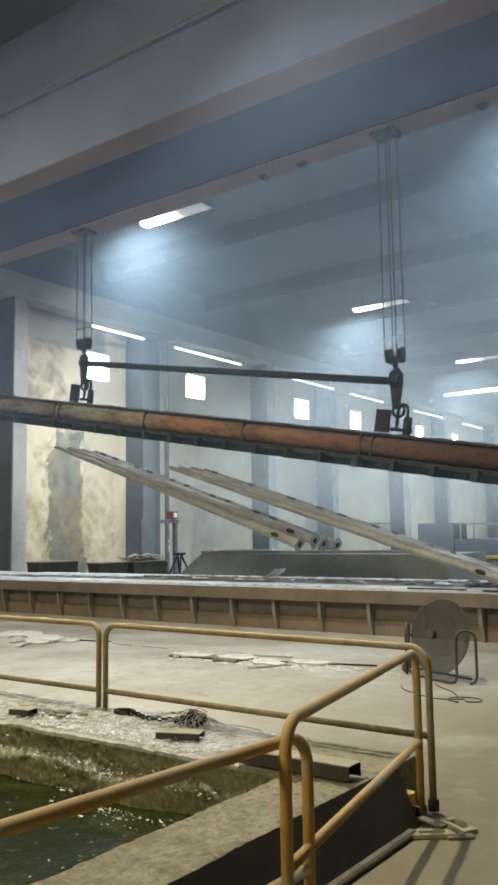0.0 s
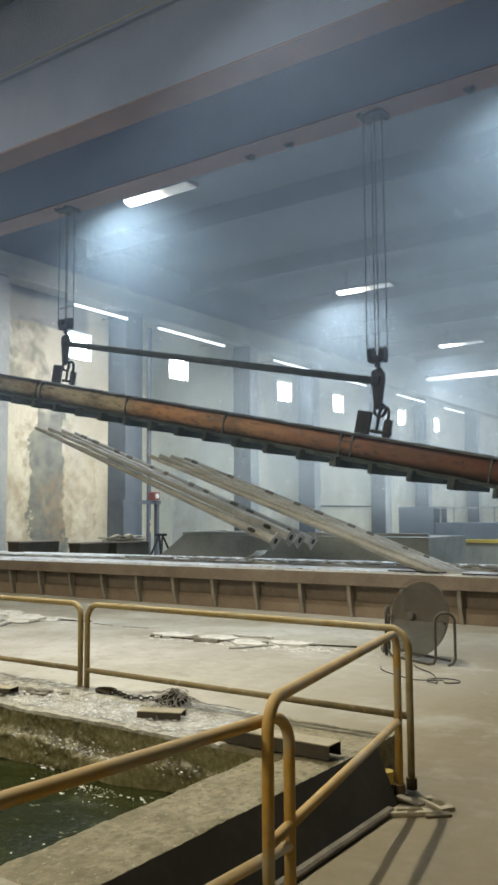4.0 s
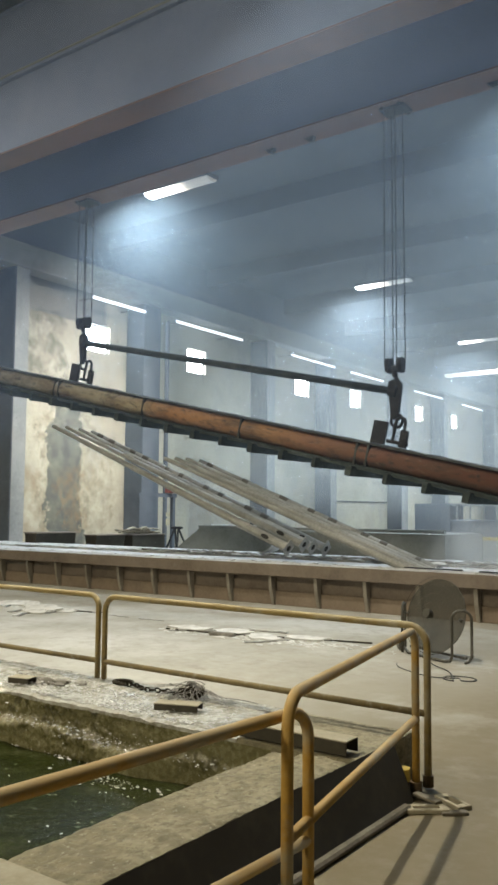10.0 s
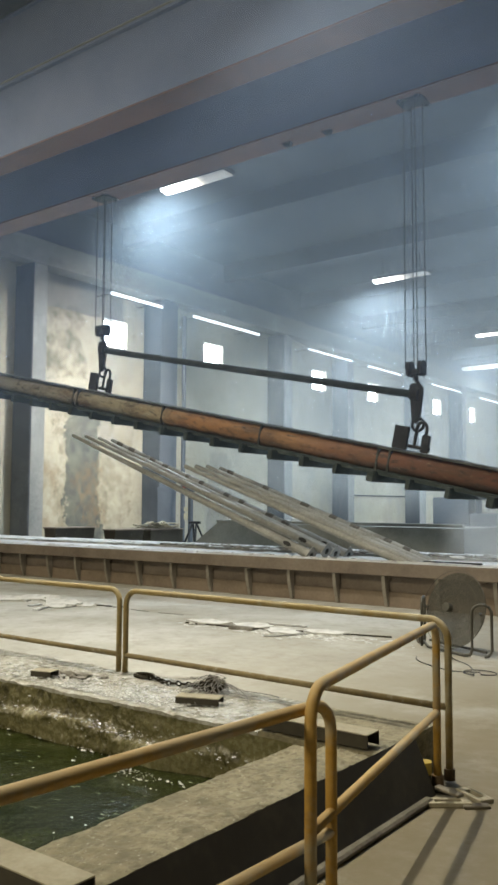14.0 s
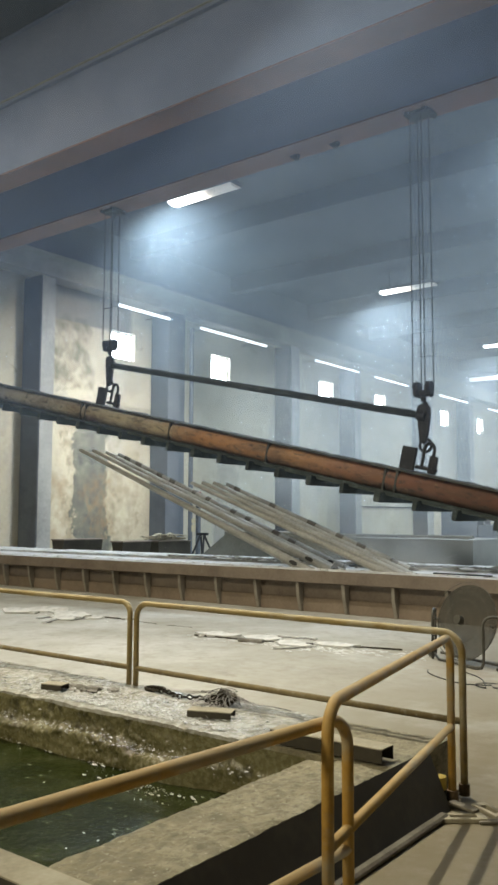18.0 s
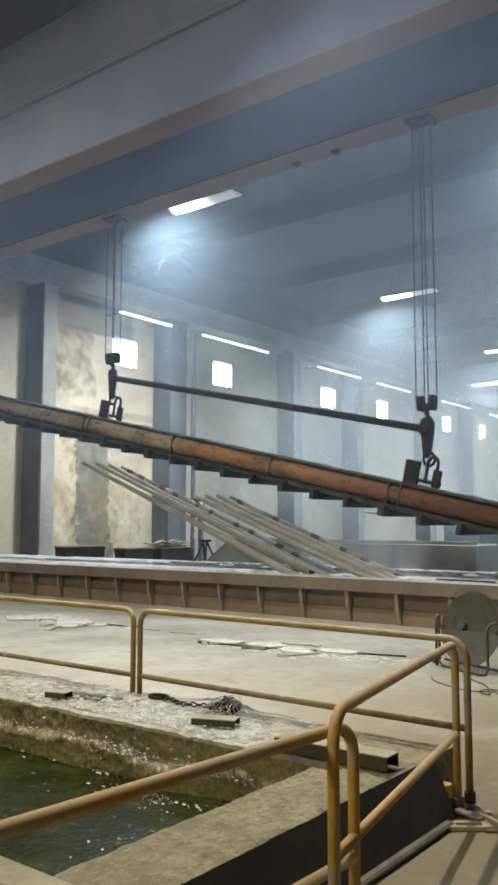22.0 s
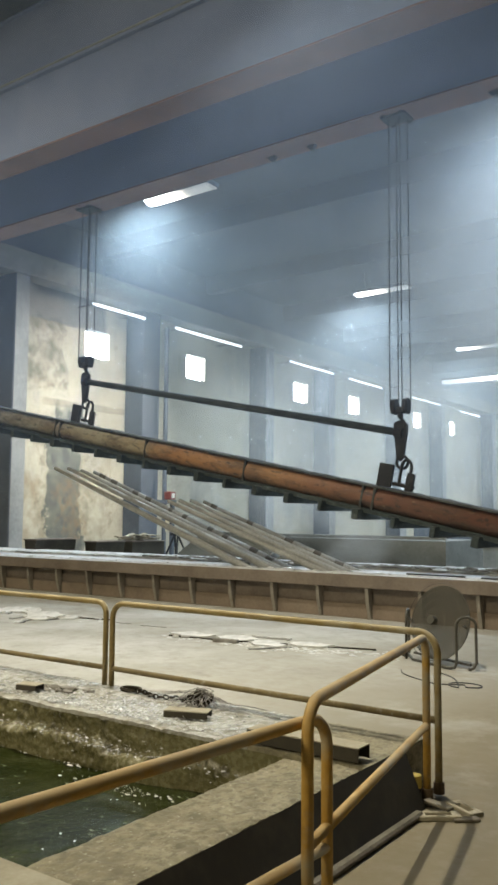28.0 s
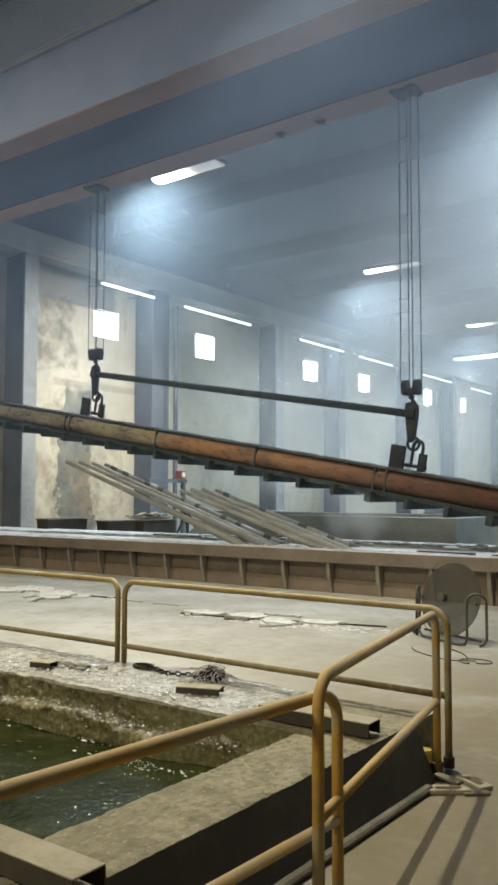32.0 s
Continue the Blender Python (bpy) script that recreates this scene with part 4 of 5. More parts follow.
def build_load():
    base = load_pose(*LOAD[0][1:4])
    b = thing("lifting_beam", "long rusty lifting beam with crossbars hung from two hooks", "lifting beam", m=base)
    u0, u1 = -9.2, 9.4
    bm = B()
    prism(bm, [(0.19 * math.sin(radians(20 * k)), -0.085 - 0.225 * math.cos(radians(20 * k))) for k in range(18)], u0, u1, "x")
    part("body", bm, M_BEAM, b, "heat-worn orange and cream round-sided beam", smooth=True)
    bm = B()
    rough_slab(bm, u0, u1, -0.20, 0.20, -0.37, -0.285, 0.06, 0.022, 6.0)
    part("zinc_crust", bm, M_CROSS, b, "green-grey zinc crust under the beam")
    bm = B()
    rough_slab(bm, u0, u1, -0.19, 0.19, 0.128, 0.178, 0.075, 0.028, 11.0)
    part("top_plate", bm, M_SOOT, b, "dark soot-crusted top plate")
    for u in (-8.9, -4.53, -4.36, -1.38, 1.50, 4.33, 4.58, 7.3):
        bm = B()
        box(bm, (u - 0.024, -0.193, -0.30), (u + 0.024, 0.193, 0.126), 0.004)
        part("rib", bm, M_SOOT, b)
    u = 5.14 - 0.79 * 18
    k = 0
    while u < u1:
        bm = B()
        w = 0.055 + 0.015 * math.sin(2.3 * k)
        box(bm, (u - w, -0.38, -0.52), (u + w, 1.50, -0.318), 0.014)
        part("crossbar", bm, M_CROSS, b, "zinc-crusted crossbar")
        u += 0.79
        k += 1
    # lugs, links
    for u in (-3.62, 5.00):
        bm = B()
        box(bm, (u - 0.42, -0.17, 0.187), (u - 0.13, -0.10, 0.62), 0.006)
        part("lug_plate", bm, M_HOOK, b, "black steel lug plate")
        bm = B()
        box(bm, (u + 0.12, -0.08, 0.187), (u + 0.27, 0.0, 0.52), 0.006)
        part("lug_plate", bm, M_HOOK, b, "black steel lug plate")
        bm = B()
        ring = arc((u + 0.08, -0.05, 0.62), (0.10, 0, 0), (0, 0, 0.13), 8, 0, 180)
        pipe(bm, [(u + 0.18, -0.05, 0.25)] + ring + [(u - 0.02, -0.05, 0.25)], 0.032, 8)
        part("shackle", bm, M_HOOK, b)
        bm = B()
        pipe(bm, [(u - 0.14, -0.05, 0.27), (u + 0.30, -0.05, 0.27)], 0.035, 8)
        part("shackle_pin", bm, M_HOOK, b)
    MOVING.append((b, lambda r: load_pose(*r[1:4])))
    # hook blocks with their rope falls
    for col, hx in ((4, -15.45), (5, -6.905)):
        h = thing("hook_block", "dark steel crane hook block hanging on wire ropes", "hook block", "hook blocks", pose(hx, YC, LOAD[0][col]))
        for s in (-1, 1):
            bm = B()
            pipe(bm, [(s * 0.075, 0, 0), (s * 0.09, 0, 0), (s * 0.15, 0, 0), (s * 0.165, 0, 0)], 0.125, 18)
            part("sheave", bm, M_HOOK, h)
            bm = B()
            box(bm, (s * 0.12 - 0.052, -0.125, -0.17), (s * 0.12 + 0.052, 0.125, 0.10), 0.035)
            part("cheek", bm, M_HOOK, h)
        bm = B()
        box(bm, (-0.10, -0.06, -0.16), (0.10, 0.06, -0.03), 0.02)
        part("crosshead", bm, M_HOOK, h)
        bm = B()
        pipe(bm, [(0, 0, -0.14), (0, 0, -0.25)], 0.055, 10)
        part("shank", bm, M_HOOK, h)
        bm = B()
        pipe(bm, [(0, 0, -0.22), (0.01, 0, -0.27)] + arc((0.0, 0, -0.36), (0.075, 0, 0.0), (0, 0, -0.10), 8, -40, 200), 0.032, 8)
        part("hook", bm, M_HOOK, h)
        for rx, ry in ((-0.165, -0.10), (-0.085, 0.10), (0.085, -0.10), (0.165, 0.10)):
            bm = B()
            pipe(bm, [(rx, ry, -0.02), (rx * 0.92, ry * 0.9, 5.9)], 0.0105, 6)
            part("rope", bm, M_ROPE, h)
        MOVING.append((h, lambda r, c=col, x=hx: pose(x + r[1], YC, r[c])))
        # hanging link between the hook and the beam
        l = thing("hanger_link", "tapered dark steel hanger link under the crane hook", "hanger link", "hanger links", pose(hx, YC, LOAD[0][col] - 0.40))
        bm = B()
        prism(bm, [(-0.13, 0.0), (-0.11, 0.08), (-0.03, 0.105), (0.09, 0.09), (0.14, 0.02), (0.135, -0.14), (0.06, -0.60), (-0.01, -0.66), (-0.08, -0.60), (-0.115, -0.2)], -0.035, 0.035, "y")
        part("plate", bm, M_HOOK, l)
        bm = B()
        pipe(bm, [(0, -0.07, -0.08), (0, 0.07, -0.08)], 0.075, 12)
        part("boss", bm, M_HOOK, l)
        bm = B()
        pipe(bm, arc((0.03, 0, -0.68), (0.12, 0, 0), (0, 0, 0.12), 12, 0, 360), 0.03, 8)
        part("ring", bm, M_HOOK, l)
        MOVING.append((l, lambda r, c=col, x=hx: pose(x + r[1], YC, r[c] - 0.40)))
    # spreader bar between the links

    def bar_pose(r):
        a, c = r[4] - 0.52, r[5] - 0.52
        return pose((-15.45 - 6.905) / 2 + r[1], YC, (a + c) / 2, 0, math.degrees(math.atan2(a - c, 8.545)), 0)
    s = thing("spreader_bar", "long green-grey tubular spreader bar between the hooks", "spreader bar", m=bar_pose(LOAD[0]))
    bm = B()
    pipe(bm, [(-4.34, 0, 0), (4.34, 0, 0)], 0.075, 12)
    part("bar", bm, M_BAR, s, smooth=True)
    for e in (-4.34, 4.34):
        bm = B()
        pipe(bm, [(e - 0.08, 0, 0), (e + 0.08, 0, 0)], 0.115, 12)
        part("end_collar", bm, M_HOOK, s)
    MOVING.append((s, bar_pose))


# lamp poles: thin end x, z; foot end x, z; y
POLES = [
    (-15.70, 3.98, -8.70, 1.57, 13.55),
    (-15.68, 3.99, -8.60, 1.64, 13.95),
    (-15.63, 3.97, -8.64, 1.57, 14.35),
    (-15.65, 3.95, -8.60, 1.53, 14.80),
    (-12.02, 3.26, -4.60, 0.91, 13.55),
    (-12.05, 3.28, -4.62, 0.90, 13.95),
    (-12.06, 3.29, -4.65, 0.86, 14.35),
    (-12.04, 3.27, -4.70, 0.84, 14.80),
]


def build_poles():
    base = load_pose(*LOAD[0][1:4])
    inv = base.inverted()
    for k, (xa, za, xb, zb, y) in enumerate(POLES):
        L = math.hypot(xb - xa, zb - za)
        ang = math.degrees(math.atan2(za - zb, xb - xa))
        m0 = pose(xa, y, za, 0, ang, 0)
        local = inv @ m0
        t = thing("lamp_pole", "tapered steel lamp pole with square foot plate dipping in zinc", "lamp pole", "poles being galvanised", m0)
        bm = B()
        seg, r0, r1 = 12, 0.042, 0.095
        rings = []
        for x, r in ((0.0, r0 - 0.005), (0.0, r0), (L - 0.02, r1)):
            rings.append([bm.verts.new((x, r * math.cos(2 * math.pi * q / seg), r * math.sin(2 * math.pi * q / seg))) for q in range(seg)])
        for a, c in zip(rings, rings[1:]):
            for q in range(seg):
                bm.faces.new((a[q], a[(q + 1) % seg], c[(q + 1) % seg], c[q]))
        bm.faces.new(rings[0][::-1])
        bm.faces.new(rings[2])
        part("shaft", bm, M_TUBE, t)
        # foot plate on edge, with its round opening and gusset collar
        bm = B()
        d = 0.195
        prism(bm, [(d * math.cos(radians(90 * q + 8)), d * math.sin(radians(90 * q + 8))) for q in range(4)], L - 0.018, L, "x")
        foot = part("foot_plate", bm, M_TUBE, t, "square steel foot plate")
        part("cable_opening", pipe(B(), [(L + 0.001, 0, 0), (L + 0.004, 0, 0)], 0.06, 14), M_HOLE, foot, "dark round opening")
        part("collar", pipe(B(), [(L - 0.05, 0, 0), (L - 0.019, 0, 0)], 0.115, 14), M_TUBE, t)
        bm = B()
        ry = 0.09
        prism(bm, [(L - 0.55 + 0.10 * math.cos(a), 0.02 + 0.042 * math.sin(a)) for a in (2 * math.pi * q / 12 for q in range(12))], -ry - 0.004, -ry + 0.02, "y")
        part("door_opening", bm, M_HOLE, t, "dark oval door opening")
        for f in (0.10, 0.52, 0.90):
            p = m0 @ Vector((L * f, 0, 0))
            q = base @ Vector(((inv @ p).x, max(-0.62, min(0.66, y - YC)), -0.46))
            part("tie_wire", pipe(B(), [(L * f, 0, 0.03), m0.inverted() @ q], 0.0012, 4), M_WIRE, t)
        # short dark bands at uneven intervals along the farthest pole of each group
        if k in (3, 7):
            x = 0.25
            while x < L - 1.2:
                rr = r0 + (r1 - r0) * x / L + 0.004
                part("dark_band", pipe(B(), [(x, 0, 0), (x + 0.10 + 0.12 * abs(math.sin(7 * x + k)), 0, 0)], rr, 12), M_WRAP, t, "short dark band")
                x += 0.75 + 0.35 * math.sin(5 * x + k)
        MOVING.append((t, lambda r, lo=local: load_pose(*r[1:4]) @ lo))

# ---- the zinc bath ----
RZ = 0.78


def build_bath():
    xa, xb = -22.5, 3.0
    b = thing("zinc_bath", "long rusty steel galvanising bath with ash-white rim", "galvanising bath")
    bm = B()
    box(bm, (xa, 13.24, 0.0), (xb, 13.30, 0.555))
    part("front_wall", bm, M_BATH, b, "dark rust-brown front plate")
    bm = B()
    box(bm, (xa, 13.20, 0.0), (xb, 13.238, 0.26), 0.006)
    part("lower_panel", bm, M_BATHLOW, b, "ochre lower lining panel")
    bm = B()
    box(bm, (xa, 12.98, 0.556), (xb, 13.02, RZ), 0.008)
    box(bm, (xa, 13.022, 0.556), (xb, 13.30, 0.58))
    part("rim_beam", bm, M_BATH, b, "brown rim channel")
    for x in range(-22, 3):
        bm = B()
        prism(bm, [(13.025, 0.553), (13.198, 0.553), (13.198, 0.0), (13.15, 0.0), (13.06, 0.30)], x - 0.032, x + 0.032, "x")
        part("stiffener", bm, M_FIN, b)
    bm = B()
    rough_slab(bm, xa, xb, 13.03, 13.62, 0.585, RZ + 0.004, 0.12, 0.014, 2.0)
    part("front_rim", bm, M_ASH, b, "rim plate covered in white ash")
    bm = B()
    rough_slab(bm, xa, xb, 15.1, 16.3, 0.3, RZ + 0.02, 0.14, 0.02, 5.0)
    part("back_rim", bm, M_ASH, b, "far rim heaped with white ash")
    bm = B()
    n, m2 = 200, 14
    vs = [[bm.verts.new((xa + (xb - xa) * i / n, 13.6 + 1.55 * j / m2, 0.735 + 0.012 * noise.noise(Vector((i * 0.5, j * 0.6, 2))))) for j in range(m2 + 1)] for i in range(n + 1)]
    for i in range(n):
        for j in range(m2):
            bm.faces.new((vs[i][j], vs[i + 1][j], vs[i + 1][j + 1], vs[i][j + 1]))
    part("zinc_surface", bm, M_ZINC, b, "silvery molten zinc with dross", smooth=True)
    bm = B()
    box(bm, (xa, 16.25, 0.0), (xb, 16.32, 0.7))
    part("back_wall", bm, M_BATH, b)
    for nm, x in (("end_wall", xa - 0.05), ("end_wall", xb)):
        bm = B()
        box(bm, (x, 13.03, 0.0), (x + 0.05, 16.3, RZ - 0.03))
        part(nm, bm, M_BATH, b)
    # crust of ash and dross on the rim
    bm = B()
    r = random.Random(11)
    for k in range(420):
        x, y = r.uniform(-19, -2.5), 15.0 + abs(r.gauss(0, 0.35))
        s = r.uniform(0.02, 0.09)
        lumpy(bm, (x, y, RZ + 0.02), (s * 2.2, s, s * r.uniform(0.15, 0.35)), k, 0.45)
    for k in range(160):
        x, y = r.uniform(-19, -2.5), r.uniform(13.1, 13.6)
        s = r.uniform(0.01, 0.05)
        lumpy(bm, (x, y, RZ + 0.008), (s * 1.8, s, s * 0.35), k, 0.45)
    dark = B()
    for k in range(260):
        x, y = r.uniform(-14, -3.5), 15.0 + abs(r.gauss(0, 0.18))
        s = r.uniform(0.02, 0.07)
        lumpy(dark, (x, y, RZ + 0.03), (s * 2.6, s, s * r.uniform(0.3, 0.8)), k + 900, 0.5)
    tagged(part("dross_heap", dark, M_RUBBLE), "ragged grey dross skimmed onto the far bath rim", "dross", kind="stuff")
    for x0, x1, y in ((-6.4, -5.35, 13.42), (-5.0, -3.6, 13.25)):
        sk = thing("skimmer_bar", "dark flat skimmer bar lying on the ashy bath rim", "skimmer bar", "skimmer bars", pose(x0, y, RZ + 0.02, 0, 0, -3))
        part("blade", box(B(), (0, -0.05, 0), (x1 - x0, 0.05, 0.02), 0.004), M_HOOK, sk)
    curl = B()
    prism(curl, [(-0.45, 0.0), (-0.1, 0.012), (0.15, 0.05), (0.30, 0.13), (0.36, 0.20), (0.345, 0.205), (0.28, 0.145), (0.14, 0.065), (-0.1, 0.026), (-0.45, 0.012)], 0.0, 0.45, "y")
    c = tagged(part("ash_curl", curl, M_ASH), "curled sheet of white zinc ash on the bath rim", "ash sheet")
    c.matrix_world = pose(-10.75, 15.15, RZ + 0.03)
    tagged(part("dross_crust", bm, M_ASH), "lumps of white zinc ash and dross on the bath rim", "ash", kind="stuff")


# ---- guard rails round the pit ----
def rail_panel(p0, p1, ztops, zmid, mat, r=0.024, posts=(True, True), foot=(0.0, 0.0), bend=0.13, lean=0.0):
    g = thing("guard_rail", "bent yellow-painted pipe guard rail with a mid rail", "guard rail", "guard rails round the pit")
    a, b = Vector((*p0, 0)), Vector((*p1, 0))
    d = (b - a).normalized()
    up = Vector((0, 0, 1))
    ta, tb = ztops
    pts = [a + up * foot[0], a + up * (ta - bend)] + arc(a + d * bend + up * (ta - bend), -d * bend, up * bend, 8)[1:]
    pts += arc(b - d * bend + up * (tb - bend), up * bend, d * bend, 8) + [b + up * foot[1]]
    part("frame", pipe(B(), pts, r, 12), mat, g, smooth=True)
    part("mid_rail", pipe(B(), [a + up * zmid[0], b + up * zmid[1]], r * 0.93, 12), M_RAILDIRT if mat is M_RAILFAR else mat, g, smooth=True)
    for on, p, z in ((posts[0], a, foot[0]), (posts[1], b, foot[1])):
        if on and z < 0.1:
            bm = B()
            pipe(bm, [p + up * z, p + up * (z + 0.07)], r * 1.5, 12)
            part("socket", bm, M_SOCKET, g, "rusty brown pipe socket")
    return g


def build_rails():
    rail_panel((-10.5, 5.13), (-5.388, 5.15), (1.03, 1.03), (0.475, 0.475), M_RAILFAR, foot=(KZ, KZ), bend=0.10)
    rail_panel((-5.308, 5.15), (-2.325, 5.12), (1.03, 1.03), (0.475, 0.475), M_RAILFAR, foot=(KZ, 0.02))
    rail_panel((-2.335, 4.96), (-1.848, 2.74), (1.03, 1.056), (0.475, 0.52), M_RAIL, foot=(0.02, 0.0), r=0.025)
    rail_panel((-1.905, 2.985), (-1.99, -1.6), (0.965, 1.08), (0.436, 0.50), M_RAIL, foot=(0.0, 0.0), r=0.025)
    def slotted(m, name, L, w, mat, parent):
        """A flat foot plate with a long slot through it."""
        bm = B()
        e = 0.028
        box(bm, (-L / 2, -w / 2, 0), (L / 2, -w / 2 + e, 0.028), 0.004, m)
        box(bm, (-L / 2, w / 2 - e, 0), (L / 2, w / 2, 0.028), 0.004, m)
        box(bm, (-L / 2, -w / 2 + e, 0), (-L / 2 + 0.05, w / 2 - e, 0.027), 0, m)
        box(bm, (L / 2 - 0.05, -w / 2 + e, 0), (L / 2, w / 2 - e, 0.027), 0, m)
        return part(name, bm, mat, parent, "slotted steel foot plate")
    bp = thing("base_plate", "dusty slotted steel base plates under the rail posts", "base plate")
    slotted(pose(-2.17, 4.74, 0.001, 0, 0, 38), "foot_plate", 0.26, 0.10, M_DUST, bp)
    slotted(pose(-2.09, 4.95, 0.001, 0, 0, -30), "foot_plate", 0.24, 0.10, M_DUST, bp)
    for x, y, an, L, z in ((-2.30, 4.92, 25, 0.20, 0.001), (-2.22, 4.86, -20, 0.20, 0.03), (-2.02, 4.80, 40, 0.16, 0.001)):
        part("strap", box(B(), (-L / 2, -0.03, 0), (L / 2, 0.03, 0.018), 0.004, pose(x, y, z, 0, 0, an)), M_FOOT, bp)
    cap = thing("plastic_cap", "ochre plastic cup on the kerb foot beside the post", "cup", m=pose(-2.40, 4.90, 0.0))
    bm = B()
    pipe(bm, [(0, 0, 0.0), (0, 0, 0.10)], 0.045, 12)
    part("base", bm, M_STEELBLACK, cap)
    bm = B()
    pipe(bm, [(0, 0, 0.10), (0, 0, 0.17), (0, 0, 0.175)], 0.05, 12)
    part("cup", bm, M_YELLOW, cap)


# ---- fan ----
def build_fan():
    f = thing("drum_fan", "large grey floor fan with a wire guard on a wheeled frame", "fan", m=pose(-4.25, 9.75, 0.0, 0, 0, -17))
    tilt = Matrix.Translation((0, 0, 0.50)) @ Matrix.Rotation(radians(-14), 4, "X")

    def ringpts(r, y, n=36):
        return [tilt @ Vector((r * math.cos(2 * math.pi * k / n), y, r * math.sin(2 * math.pi * k / n))) for k in range(n + 1)]
    for y in (-0.06,):
        part("guard_ring", pipe(B(), ringpts(0.475, y), 0.004, 6), M_FAN, f)
    for r in [0.15 + 0.11 * q for q in range(3)]:
        part("guard_wire", pipe(B(), ringpts(r, -0.06 - 0.08 * (1 - r / 0.475)), 0.0012, 4), M_FAN, f)
    bm = B()
    for k in range(24):
        a = 2 * math.pi * k / 24
        c, s = math.cos(a), math.sin(a)
        pipe(bm, [tilt @ Vector((0.07 * c, -0.14, 0.07 * s)), tilt @ Vector((0.475 * c, -0.06, 0.475 * s))], 0.0007, 4)
    part("guard_spokes", bm, M_FAN, f)
    bm = B()
    pipe(bm, [tilt @ Vector((0, -0.205, 0)), tilt @ Vector((0, -0.2, 0)), tilt @ Vector((0, -0.13, 0))], 0.055, 16)
    part("hub", bm, M_FAN, f)
    part("blade_disc", pipe(B(), [tilt @ Vector((0, -0.02, 0)), tilt @ Vector((0, -0.015, 0))], 0.455, 40), M_BLUR, f, "blades blurred into a grey disc")
    # back guard
    for r in [0.12 + 0.11 * q for q in range(2)]:
        part("back_wire", pipe(B(), ringpts(r, 0.03), 0.003, 4), M_FAN, f)
    # bent side hoops of the frame
    for s, (xa, ya), (xb, yb) in ((1, (0.42, -0.23), (0.58, -0.07)), (-1, (-0.42, -0.16), (-0.57, 0.06))):
        c = Vector(((xa + xb) / 2, (ya + yb) / 2, 0.52))
        h = Vector(((xa - xb) / 2, (ya - yb) / 2, 0))
        foot = [(xa - 0.10 * s, ya - 0.02, 0.02), (xa - 0.03 * s, ya, 0.03), (xa, ya, 0.09)] if s > 0 else [(xa, ya, 0.02)]
        pts = foot + [c + h] + arc(c, h, (0, 0, 0.10), 12, 0, 180)[1:] + [(xb, yb, 0.09), (xb - 0.03, yb - 0.02, 0.03), (xb - 0.06, yb - 0.06, 0.018)]
        part("side_hoop", pipe(B(), pts, 0.017, 10), M_FAN, f, smooth=True)
        part("axle_stub", pipe(B(), [(s * 0.40, -0.06, 0.50), c - Vector((0, 0, 0.02))], 0.016, 8), M_FAN, f)
    part("cross_bar", pipe(B(), [(-0.52, -0.02, 0.06), (-0.3, -0.18, 0.03), (0.33, -0.25, 0.02)], 0.016, 8), M_FAN, f)
    part("cross_bar", pipe(B(), [(-0.52, 0.10, 0.06), (0.46, -0.02, 0.05)], 0.016, 8), M_FAN, f)
    bm = B()
    pipe(bm, [(-0.615, 0.02, 0.078), (-0.575, 0.02, 0.078)], 0.075, 18)
    part("wheel", bm, M_RUBBLE, f)
    # supply cable
    pts = [(-4.45 + 0.95 * t - 0.05 * math.sin(9 * t), 9.05 - 0.62 * math.sin(2.1 * t) + 0.12 * t, 0.008) for t in (k / 30 for k in range(31))]
    pts += [(-3.50 + 0.17 * math.sin(t * 6.28), 8.52 + 0.13 - 0.13 * math.cos(t * 6.28) - 0.1 * t, 0.008 + 0.008 * t) for t in (k / 24 for k in range(1, 25))]
    pts += [(-3.50 - 0.65 * t, 8.42 + 1.0 * t + 0.1 * math.sin(5 * t), 0.014) for t in (k / 20 for k in range(1, 21))]
    tagged(part("power_cable", pipe(B(), pts, 0.006, 6), M_BLACKCABLE), "thin dark power cable curling on the floor", "cable")


